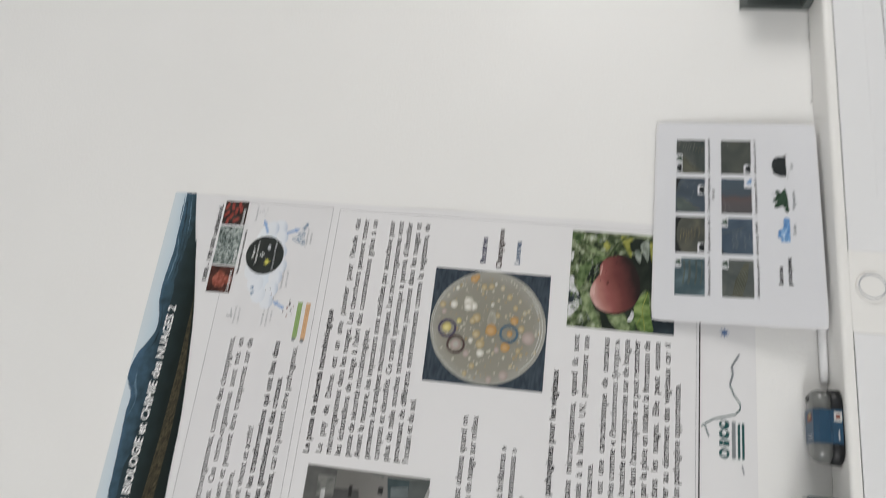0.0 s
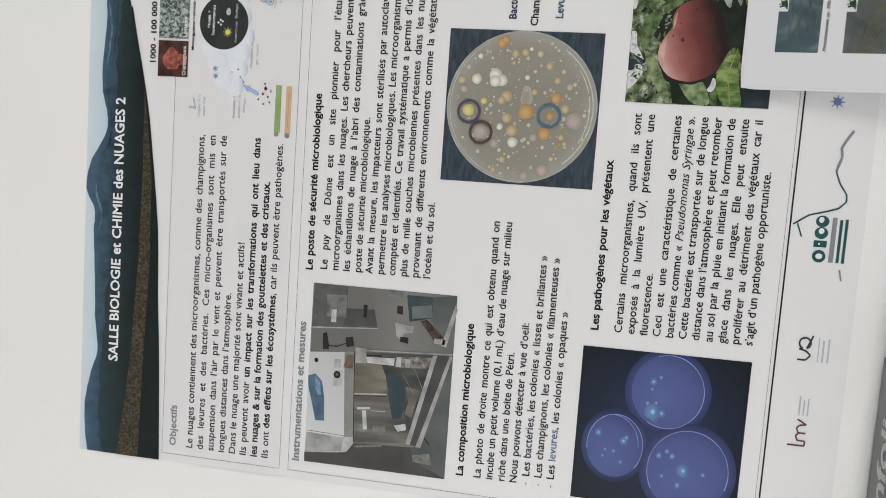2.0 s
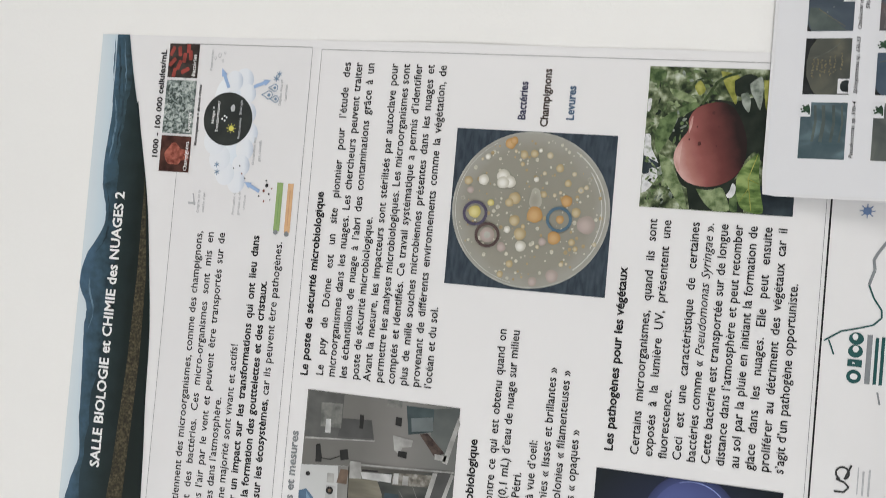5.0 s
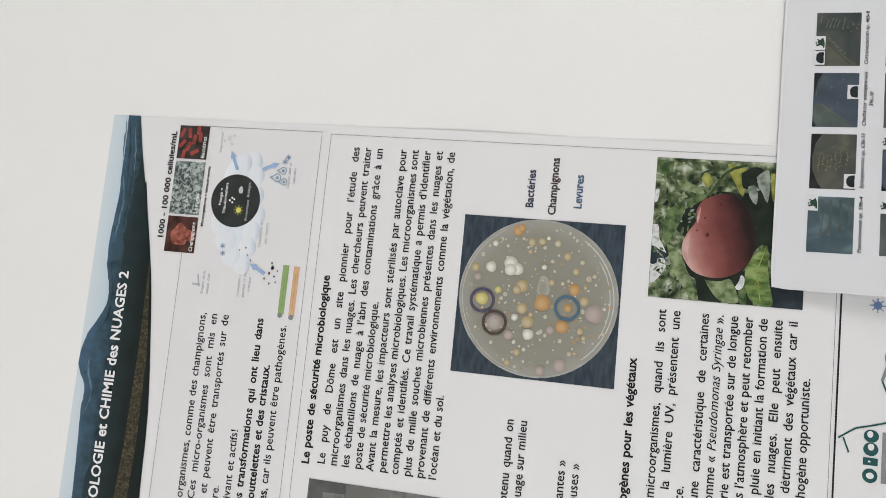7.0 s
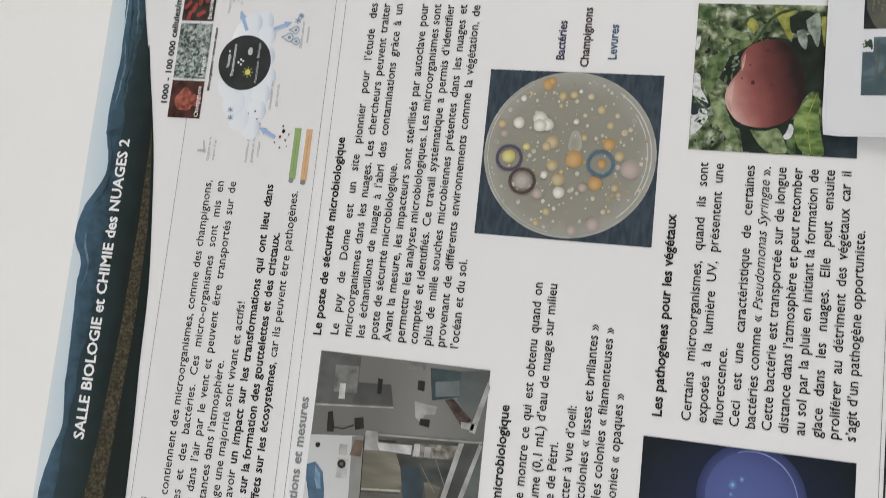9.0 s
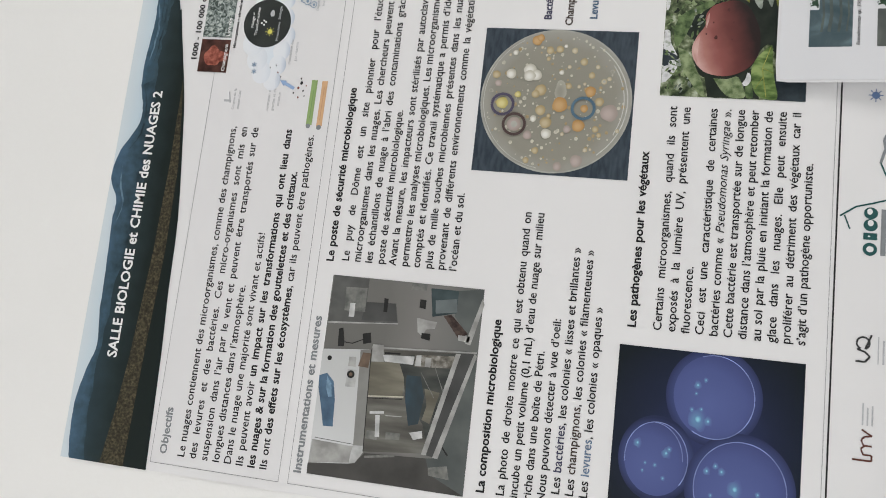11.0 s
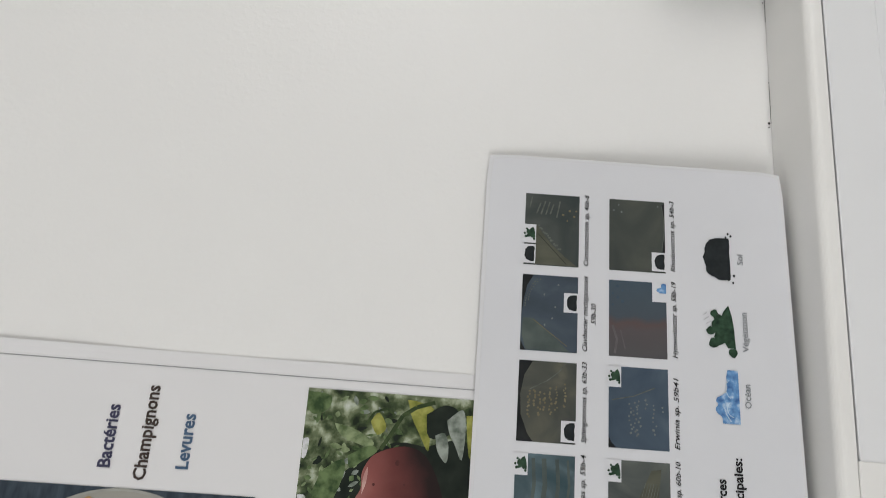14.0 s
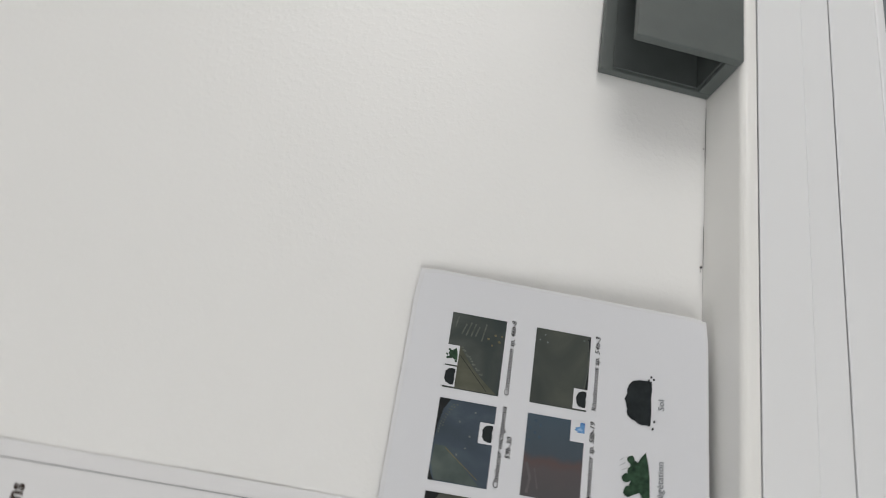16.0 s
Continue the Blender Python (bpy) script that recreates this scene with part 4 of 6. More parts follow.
shapes("armrest_edge", [mm((161, 439), (159, 442), (54.5, 413.5), (55, 408))], on_poster, 5.5, PALE, lab)
shapes("left_wall", [mm((32, 280.5), (38.5, 329.5), (50, 338.5), (53.5, 401.5), (23, 442.5), (22, 281))], on_poster, 3.2, LAB_DARK, lab)
shapes("under_shelf", [mm((53.5, 401.5), (55, 413), (157.5, 441.5), (23, 442.5), (38.5, 407))], on_poster, 3.3, TEAL_GREY, lab)
shapes("leg_panel", [mm((45, 405), (49, 423.5), (36, 427), (37.5, 406))], on_poster, 3.5, DULL, lab)
shapes("cupboard", [mm((226.5, 282.5), (225.5, 321), (201.5, 321), (203, 352.5), (182, 357), (177, 282))], on_poster, 3, MID, lab, "dark grey wall cupboard")
shapes("cupboard_side", [mm((201.5, 321), (203, 352), (184.5, 356), (182, 317.5))], on_poster, 3.2, DARK_STEEL, lab)
shapes("cupboard_edge", [mm((177.5, 282), (183, 357), (182, 357), (175.5, 282))], on_poster, 3.3, PALE, lab)
shapes("glass_jar", [mm((215, 297), (216, 320), (191, 320.5), (190.5, 298))], on_poster, 3.5, DULL, lab)
shapes("cupboard_label", [mm((198.5, 303.5), (199, 309), (184.5, 309.5), (184.5, 303.5))], on_poster, 3.6, BRIGHT, lab)
shapes("clamp", [mm((207.5, 339.5), (207, 344), (193, 344), (193.5, 340))], on_poster, 3.6, DARK, lab)
shapes("phone", [mm((171, 295), (172.5, 299.5), (159, 302.5), (153.5, 302.5), (153, 296))], on_poster, 3.8, DARK, lab)
shapes("phone", [mm((168.5, 321), (170.5, 329.5), (160.5, 331.5), (158, 323))], on_poster, 3.8, DARK, lab)
shapes("microscope", [mm((191, 376), (189.5, 387.5), (188.5, 397.5), (181.5, 396), (180, 387), (172.5, 384), (176.5, 378.5))], on_poster, 3.6, PALE, lab)
shapes("microscope_base", [mm((176, 383), (176, 392), (169, 392), (170.5, 382.5))], on_poster, 3.7, DARK, lab)
shapes("cloth", [mm((222.5, 387.5), (222.5, 416.5), (199.5, 416.5), (193.5, 392))], on_poster, 3.5, TEAL_DARK, lab)
shapes("screen", [mm((210.5, 393.5), (214, 415.5), (200.5, 417), (197, 395))], on_poster, 3.7, TEAL_PALE, lab)
shapes("vent", [mm((226.5, 367.5), (226, 383.5), (219, 383), (219, 366.5))], on_poster, 3.5, DULL, lab)
shapes("device", [mm((210, 377.5), (209.5, 384), (200.5, 384), (201.5, 377.5))], on_poster, 3.6, DARK, lab)
shapes("bench_side", [mm((222.5, 416), (226.5, 442.5), (215, 441.5), (177.5, 431), (196.5, 415))], on_poster, 3.3, TEAL_GREY, lab)
shapes("bench", [mm((195.5, 403.5), (197.5, 411.5), (180, 430.5), (174.5, 421))], on_poster, 3.5, BENCH, lab)
shapes("bench_rail", [mm((217, 441.5), (211, 444), (169, 434), (170.5, 428.5))], on_poster, 3.8, PALE, lab)
shapes("bench_rail", [mm((178, 420.5), (177.5, 433), (171.5, 432), (172.5, 421))], on_poster, 3.8, PALE, lab)
shapes("fold", band([(153.5, 332.5), (51.5, 337)], 0.8), on_poster, 5, DARK, lab)
shapes("pillar", band([(106.5, 335), (110, 372)], 1.6), on_poster, 4.6, BRASS_LIGHT, lab)
shapes("pillar", band([(104.5, 335), (107.5, 371)], 0.6), on_poster, 4.7, DARK, lab)
shapes("hose", band([(90.5, 339), (92.5, 354)], 2.6), on_poster, 5.3, BRIGHT, lab)
shapes("hose", band([(89, 347.5), (67.5, 349.5)], 4.6), on_poster, 5.25, BRIGHT, lab)
shapes("tap", band([(89.5, 355.5), (90.5, 372.5)], 0.8), on_poster, 5.3, PALE, lab)
shapes("glint", band([(136.5, 387), (113, 403)], 0.7), on_poster, 4.8, DULL, lab)
shapes("glint", band([(142.5, 401), (120, 411.5)], 0.7), on_poster, 4.8, DULL, lab)
shapes("clip", band([(151.5, 347), (152.5, 363.5)], 1.8), on_poster, 5.5, DARK, lab)
shapes("cord", band([(158, 301), (157.5, 311.5), (162.5, 322)], 0.9), on_poster, 3.9, DARK, lab)
shapes("cabinet_line", band([(58.5, 284.5), (57, 326)], 0.6), on_poster, 3.4, MID, lab)
shapes("shelf_edge", band([(71, 412.5), (59, 423)], 1.6), on_poster, 3.6, DARK, lab)
shapes("wall_post", band([(156, 333), (162, 441.5)], 1.6), on_poster, 5.1, PALE, lab)
shapes("cabinet_arm", band([(46.5, 339), (51.5, 370)], 2.2), on_poster, 5.1, DULL, lab)
shapes("badge", [disc(140, 289, 2.4)], on_poster, 4, DARK, lab)
shapes("badge", [disc(126, 314, 4)], on_poster, 5, DARK, lab)
shapes("badge", [disc(126, 314, 1.8)], on_poster, 5.4, SADDLE, lab)

# three glowing dishes under ultraviolet light
NIGHT = fade("photo_night_blue", W(105, 665), W(105, 770), [(0.0, (0.030, 0.040, 0.12)), (0.55, (0.013, 0.019, 0.045)), (1.0, (0.007, 0.011, 0.016))], grain=0.2, scale=20, round_=True)
uv = shapes("ultraviolet_photograph", [rect(22.5, 579.5, 187, 748)], on_poster, 2, NIGHT, poster, "printed photograph of blue fluorescing dishes")
UV_RIM = material("photo_uv_rim", (0.24, 0.30, 0.58), 0.45, 0.45, 40.0)
UV_SPOT = blob("photo_uv_spot", (0.125, 0.24, 0.42), (0.090, 0.115, 0.295))
UV_HOT = blob("photo_uv_hot", (0.26, 0.58, 0.70), (0.13, 0.27, 0.47))
for k, (u, v, ru, rv) in enumerate(((147, 669, 39, 36.5), (84, 620.5, 34, 29), (65, 696, 44, 41))):
    blue = fade("photo_uv_dish", W(u - 8, v - 6), W(u - 8, v + rv * 1.15), [(0.0, (0.092, 0.118, 0.30)), (0.7, (0.074, 0.095, 0.25)), (1.0, (0.056, 0.070, 0.195))], grain=0.25, scale=25, round_=True)
    halo = fade("photo_uv_halo", W(u, v), W(u, v + rv * 1.28), [(0.0, (0.055, 0.072, 0.20)), (0.80, (0.046, 0.060, 0.165)), (1.0, (0.020, 0.027, 0.072))], grain=0.08, scale=25, round_=True)
    shapes("halo", [inside(disc(u, v, ru * 1.17, rv * 1.19, 60), 22.7, 579.7, 186.8, 747.8)], on_poster, 2.3 + 0.1 * k, halo, uv)
    d = shapes("dish", [inside(disc(u, v, ru, rv, 60), 22.7, 579.7, 186.8, 747.8)], on_poster, 3 + 0.2 * k, blue, uv, "blue fluorescing dish")
    a0 = (20, -60, -80)[k]
    shapes("rim_light", band(arc(u, v, ru - 0.4, rv - 0.4, a0 - 40, a0 + 190, 50), 0.8) + (band(arc(u, v - 3, ru - 1, rv - 2, a0 + 60, a0 + 150, 30), 0.6) if k == 1 else []), on_poster, 4, UV_RIM, uv)
    spots = (((125, 656, 4.6), (124, 665, 2.0), (156.5, 654, 1.8), (148.5, 653, 0.9), (162, 661, 1.1), (133.5, 650, 1.3), (134.5, 658.5, 1.1)), ((96.5, 603, 2.0), (90, 629.5, 2.2), (78, 620, 1.1), (79, 611, 0.9), (94, 632, 1.4), (72, 609, 0.9), (67, 628, 1.1)), ((66, 692, 3.6), (79, 666.5, 1.7), (84.5, 674, 1.4), (80, 679.5, 1.7), (50, 687.5, 1.7), (58, 671, 1.1), (64, 712, 1.3)))[k]
    for i, (a, b, r) in enumerate(spots):
        shapes("colony", [disc(a, b, r * 2.3, r * 1.9, 22, 0.2, i)], on_poster, 4.2 + 0.05 * i, UV_SPOT, uv)
        shapes("colony", [disc(a, b, r * 0.7, r * 0.6, 10, 0.1, i)], on_poster, 4.7 + 0.05 * i, UV_HOT, uv)

# three micrographs
mic = [(444, 483.5, "Champignons", photo("photo_red_fungus_ground", [(0.3, (0.025, 0.010, 0.008)), (0.7, (0.11, 0.045, 0.035))], 90), 0.478),
       (486, 545, "Levures", photo("photo_grey_yeast", [(0.38, (0.04, 0.055, 0.05)), (0.5, (0.20, 0.24, 0.23)), (0.62, (0.46, 0.50, 0.48))], 230, 5, distort=1.0), 0.510),
       (548, 585.5, "Bactéries", photo("photo_red_bacteria_ground", [(0.3, (0.02, 0.012, 0.010)), (0.7, (0.06, 0.05, 0.045))], 90), 0.574)]
RED_ROD = material("photo_red_rod", (0.28, 0.055, 0.045), 0.45, 0.25, 150.0)
RED_FLESH = photo("photo_red_flesh", [(0.3, (0.14, 0.03, 0.02)), (0.7, (0.42, 0.14, 0.10))], 220, 4)
for k, (u0, u1, word, mt, u_end) in enumerate(mic):
    m_ob = shapes("micrograph", [rect(u0, 85, u1, 121)], on_poster, 3, mt, poster, ("red micrograph of a fungus", "grey micrograph of yeast cells", "dark micrograph of red bacteria")[k])
    if k == 0:
        shapes("fungus", [disc(463, 101, 12, 10, 26, 0.14, 1), mm((456, 106), (470, 106), (468, 120), (458, 119))], on_poster, 3.5, RED_FLESH, m_ob)
    if k == 2:
        for i, (u, v, tn) in enumerate(((570, 104, 5), (577, 98, -8), (562, 98, 20), (573, 111, -4), (556, 106, 60), (581, 108, 0), (565, 90, 40), (553, 93, 10), (577, 89, 25))):
            c, s = math.cos(radians(tn)), math.sin(radians(tn))
            shapes("rod", [mm(*[(min(585, max(548.5, u + a * c - b * s)), min(120.5, max(85.5, v + a * s + b * c))) for a, b in ((-5.5, -1.2), (-4.6, -2.2), (4.6, -2.2), (5.5, -1.2), (5.5, 1.2), (4.6, 2.2), (-4.6, 2.2), (-5.5, 1.2))])], on_poster, 3.5 + i * 0.03, RED_ROD, m_ob)
    one_line("caption", word, on_poster, 4.2, WHITE_INK, m_ob, u0 / 1000 + 0.0015, u_end, 0.1185, 0.0042, "plain", "small white caption")

# the cloud diagram
CLOUD = fade("print_cloud", W(500, 140), W(500, 200), [(0.0, (0.80, 0.82, 0.84)), (0.6, (0.66, 0.72, 0.79)), (1.0, (0.42, 0.51, 0.63))], grain=0.2, scale=25)
cloud = shapes("cloud", [disc(470, 165, 27, 20), disc(525, 165, 29, 21)], on_poster, 2, CLOUD, poster, "printed pale blue cloud")
for i, (u, v, r) in enumerate(((548, 177, 13), (533.5, 183, 10.5), (512, 183.5, 12.5), (490.5, 187.5, 12.5), (473, 184.5, 12), (455.5, 182, 12), (437.5, 178, 12), (446, 164, 13), (462, 156.5, 14.5), (480.5, 149, 15), (546.5, 166, 11.6))):
    shapes("puff", [disc(u, v, r, r * 0.85)], on_poster, 2.2 + i * 0.06, fade("print_cloud_puff", W(u, v - r), W(u + 2, v + r), [(0.0, (0.74, 0.76, 0.79)), (0.65, (0.70, 0.73, 0.78)), (1.0, (0.44 if v > 165 else 0.62, 0.51 if v > 165 else 0.67, 0.62 if v > 165 else 0.73))], grain=0.1), cloud)
ball = shapes("dark_disc", [disc(505, 162, 29, 28.5, 48)], on_poster, 3.2, photo("print_dark_disc", [(0.3, (0.018, 0.022, 0.022)), (0.7, (0.04, 0.045, 0.042))], 40), cloud, "dark printed disc")
one_line("caption", "Nuage =", on_poster, 4, WHITE_INK, cloud, 0.499, 0.518, 0.146, 0.0032)
one_line("caption", "Transformations", on_poster, 4, WHITE_INK, cloud, 0.490, 0.524, 0.1515, 0.0032)
one_line("caption", "Photochimie", on_poster, 4, SOFT_INK, cloud, 0.484, 0.507, 0.178, 0.0028)
one_line("caption", "Biologie", on_poster, 4, SOFT_INK, cloud, 0.510, 0.526, 0.1775, 0.0028)
shapes("sun", [disc(495, 167, 3.0)] + [b for i in range(8) for b in band([(495 + 3.8 * math.cos(i * 0.785), 167 + 3.8 * math.sin(i * 0.785)), (495 + 5.4 * math.cos(i * 0.785), 167 + 5.4 * math.sin(i * 0.785))], 0.7)], on_poster, 4, material("print_sun", (0.62, 0.58, 0.12), 0.5), cloud, "small yellow sun")
shapes("molecule", [disc(505, 155.5, 1.1), disc(508, 158, 1.1), disc(503, 158.5, 1.1), disc(506.5, 160.5, 1.1)], on_poster, 4, WHITE_INK, cloud)
shapes("bacterium", [disc(517, 167, 4.0, 2.6, 18, 0.1, 1)], on_poster, 4, SOFT_INK, cloud)


def arrow(u0, v0, u1, v1, w_=3.6):
    d = math.hypot(u1 - u0, v1 - v0)
    c, s = (u1 - u0) / d, (v1 - v0) / d
    pts = [(0, -w_ / 2), (d * 0.62, -w_ / 2), (d * 0.62, -w_), (d, 0), (d * 0.62, w_), (d * 0.62, w_ / 2), (0, w_ / 2)]
    return mm(*[(u0 + a * c - b * s, v0 + a * s + b * c) for a, b in pts])


for a in ((539, 160, 560, 150), (541, 189, 549, 208), (429, 206, 438, 188)):
    shapes("arrow", [arrow(*a)], on_poster, 4, ARROW_INK, poster, "blue printed arrow")
for text, u0, u1, v, cap_ in (("Evaporation", 557, 580, 138, 2.6), ("Dépôts secs et", 522, 550, 221.5, 2.8), ("humides", 528, 545, 227.5, 2.8), ("Dissolution des", 457, 487, 197, 2.8), ("gaz réactifs", 461, 484, 203.5, 2.8), ("Origine de la", 401, 426, 137.5, 2.8), ("masse d’air", 402, 424, 143.5, 2.8), ("Formation des", 402, 430, 179, 2.8), ("gouttes et des", 402, 430, 185, 2.8), ("cristaux", 408, 424, 191, 2.8)):
    one_line("caption", text, on_poster, 2.5, SOFT_INK, poster, u0 / 1000, u1 / 1000, v / 1000, cap_ / 1000)
one_line("caption", "Microorganismes = aérosols vivants", on_poster, 2.5, INK, poster, 0.474, 0.541, 0.1275, 0.0030, "bold")
shapes("airmass_mark", [rect(410, 124, 412.5, 133), mm((409, 131), (422, 128.5), (422, 130), (409, 133))], on_poster, 3, SOFT_INK, poster)
for i, (u, v, r) in enumerate(((430, 211, 1.3), (424, 206, 0.9), (436, 214, 1.7), (419, 212, 1.0), (427, 217, 1.0), (441, 213, 0.9), (433, 220, 0.8), (421, 219, 0.7), (455, 181, 0.8), (447, 184, 0.8), (452, 174, 0.6), (442, 188, 0.7))):
    shapes("particle", [disc(u, v, r * 1.3, r, 8, 0.25, i)], on_poster, 4, INK if i % 3 else RED_INK, poster)


def flake(u, v, r, n=6):
    return [b for i in range(n // 2) for b in band([(u - r * math.cos(math.pi * i / (n / 2)), v - r * math.sin(math.pi * i / (n / 2))), (u + r * math.cos(math.pi * i / (n / 2)), v + r * math.sin(math.pi * i / (n / 2)))], 0.9)]


FLAKE_INK = material("print_flake", (0.20, 0.30, 0.42), 0.5)
for u, v, r in ((447, 155, 3.2), (455, 154, 3.2), (551, 214, 3.6), (556, 217, 3.2)):
    shapes("snow_crystal", flake(u, v, r), on_poster, 4, FLAKE_INK, poster)
for u, v, r in ((533, 207, 4.4), (541, 213, 3.8), (529, 215, 3.6)):
    shapes("drop", band(arc(u, v, r, r * 0.9, -60, 240, 20) + [(u, v - r * 1.9), (u + r * 0.5, v - r * 0.78)], 0.8), on_poster, 4, FLAKE_INK, poster)
    shapes("drop_core", [disc(u, v, r * 0.4)], on_poster, 4, FLAKE_INK, poster)
for u, v, r in ((571, 141, 1.6), (574, 146, 2.6), (568, 150, 1.6), (577, 152, 1.4)):
    shapes("squiggle", band(arc(u, v, r, r * 0.6, 20, 330, 10), 0.6), on_poster, 4, SOFT_INK, poster)
shapes("bar", [rect(388.5, 225.8, 440, 232.6)], on_poster, 3, GREEN_INK, poster, "green printed bar")
shapes("bar", [rect(387.5, 238, 439.5, 244.4)], on_poster, 3, ORANGE_INK, poster, "orange printed bar")
shapes("bar_mark", [disc(387, 228.5, 2.6), disc(386, 241, 2.8)], on_poster, 3.4, GREY_INK, poster)
shapes("bar_print", [rect(396, 228.8, 428, 229.6)], on_poster, 3.4, material("bar_green_print", (0.17, 0.31, 0.10), 0.5), poster)
shapes("bar_print", [rect(394, 240.8, 432, 241.6)], on_poster, 3.4, material("bar_orange_print", (0.52, 0.29, 0.15), 0.5), poster)

# marks of the institutes along the foot: plain shapes and bars
MARK_RUST = material("dark_rust_ink", (0.12, 0.048, 0.040), 0.5, 0.1, 200.0)
MARK_INK = material("dark_grey_ink", (0.045, 0.046, 0.048), 0.5, 0.1, 200.0)
logo = shapes("institute_mark", [disc(300, 799, 6.2, 6.2), rect(309, 793, 315.5, 805), disc(323, 799, 5.8, 6.2), disc(334.5, 799, 5.6, 6.2)], on_poster, 2, TEAL_INK, poster, "dark teal institute mark")
shapes("mark_core", [disc(300, 799, 2.8, 3.2), rect(311.5, 797, 313, 799), disc(325, 799, 3, 2.6), disc(336, 798, 3, 2.4)], on_poster, 2.6, PAPER, logo)
shapes("mark_line", [rect(294.5, 808, 339, 812.5)], on_poster, 2, GREY_INK, logo)
shapes("mark_line", [rect(294.5, 815, 337, 817.8), rect(294.5, 820, 338, 822.8)], on_poster, 2, TEAL_INK, logo)
shapes("hill_outline", band([(330, 772), (335, 779), (340, 786), (344, 800), (348, 812), (355, 818.5), (362, 818), (372, 811), (384, 806)], 1.5) + band([(318, 781), (331, 776)], 1.4), on_poster, 2, TEAL_INK, logo, "teal line of hills")
shapes("hill_outline", band([(384, 806), (398, 810), (407, 808.5), (414, 812), (424, 818)], 2.6) + band([(277, 822), (288, 819.5)], 1.6), on_poster, 2, GREY_INK, logo)
shapes("star", flake(451, 800, 6.6, 8) + [disc(451, 800, 3.6)], on_poster, 2, material("print_star", (0.13, 0.20, 0.36), 0.5), poster, "small blue printed star")
for u, c in ((207, MARK_INK), (33, MARK_INK)):
    m_ob = shapes("institute_mark", band([(u - 12, 790), (u - 12, 798), (u - 7, 802), (u - 3, 798), (u - 1, 791)] + arc(u + 5, 796, 5.5, 5.5, 200, 520, 18) + [(u + 13, 803)], 1.7), on_poster, 2, c, poster, "black scrolled institute mark")
    shapes("mark_line", [rect(u - 13, 808.5, u + 12, 809.5), rect(u - 13, 812.5, u + 9, 814.2), rect(u - 13, 817.5, u + 11, 819.2)], on_poster, 2, GREY_INK if u < 100 else SOFT_INK, m_ob)
m_ob = shapes("institute_mark", band([(107, 790), (107, 806), (112, 806)], 1.6) + band([(112, 806), (112, 799), (117, 797), (120, 800), (120, 806), (120, 799), (125, 797), (128, 800), (129, 806), (134, 797)], 1.5), on_poster, 2, MARK_RUST, poster, "rust-red institute mark")
shapes("mark_line", [rect(138, 797, 158, 798.4), rect(138, 801, 154, 802.4), rect(138, 805, 156, 806.4)], on_poster, 2, SOFT_INK, m_ob)

# ---- the laminated sheet that leans on the wall above the ledge ----
SU0, SU1, SV0, SV1 = 0.4600, 0.7505, 0.7085, 0.9170


def on_sheet(u, v, layer):
    s, t = (u - SU0) / (SU1 - SU0), (v - SV0) / (SV1 - SV0)
    y = -0.0036 - (t * ((1 - s) * 0.026 + s * 0.0135))
    return (u, y - 0.0003 - layer * 0.0002, TOP - v)


LAMINATE = material("laminated_white_sheet", (0.665, 0.67, 0.70), 0.30, 0.012, 12.0, 0.0001, 14.0, 0.0, 0.3)
FILM = material("clear_laminate_margin", (0.68, 0.68, 0.70), 0.22, 0.01, 12.0)
sheet = thing("laminated_sheet", "laminated white sheet of bacteria pictures leaning on the wall", "poster", ((SU0 + SU1) / 2, -0.02, LEDGE), "posters on the wall")


def leaf_of_sheet(name, u0, u1, v0, v1, layer, mat, label, corner=0.004):
    """A sheet with rounded corners, a thickness and the lean of the whole."""
    nu, nv = 16, 16
    verts, faces = [], []
    for back in (0, 1):
        for j in range(nv + 1):
            for i in range(nu + 1):
                a, b = u0 + (u1 - u0) * i / nu, v0 + (v1 - v0) * j / nv
                if i in (0, nu) and j in (0, nv):
                    a += corner * 0.35 * (1 if i == 0 else -1)
                    b += corner * 0.35 * (1 if j == 0 else -1)
                x, y, z = on_sheet(a, b, layer)
                verts.append((x, y + back * 0.0005, z))
    n = nu + 1
    tot = n * (nv + 1)
    for j in range(nv):
        for i in range(nu):
            q = (j * n + i, j * n + i + 1, (j + 1) * n + i + 1, (j + 1) * n + i)
            faces += [q[::-1], tuple(k + tot for k in q)]
    ring = list(range(n)) + [j * n + nu for j in range(1, nv + 1)] + [nv * n + i for i in range(nu - 1, -1, -1)] + [j * n for j in range(nv - 1, 0, -1)]
    faces += [(a, b, b + tot, a + tot) for a, b in zip(ring, ring[1:] + ring[:1])]
    return mesh_ob(name, verts, faces, mat, sheet, label, smooth=False)


leaf_of_sheet("film", SU0 - 0.0015, SU1 + 0.0015, SV0 - 0.0015, SV1, 3.2, FILM, "clear laminate border")
leaf_of_sheet("paper", SU0 + 0.0012, SU1 - 0.0012, SV0 + 0.0014, SV1 - 0.0016, 5, LAMINATE, "white printed sheet under gloss film")
SB = Vector(sheet.location)


def culture(name, c0, c1, c2, scale, stretch=(1, 1, 1)):
    lift = lambda c: (c[0] * 1.15, c[1] * 1.2, c[2] * 1.3)
    return photo(name, [(0.30, lift(c0)), (0.52, lift(c1)), (0.78, lift(c2))], scale * 0.7, 5, stretch=stretch, rough=0.35, distort=0.8)


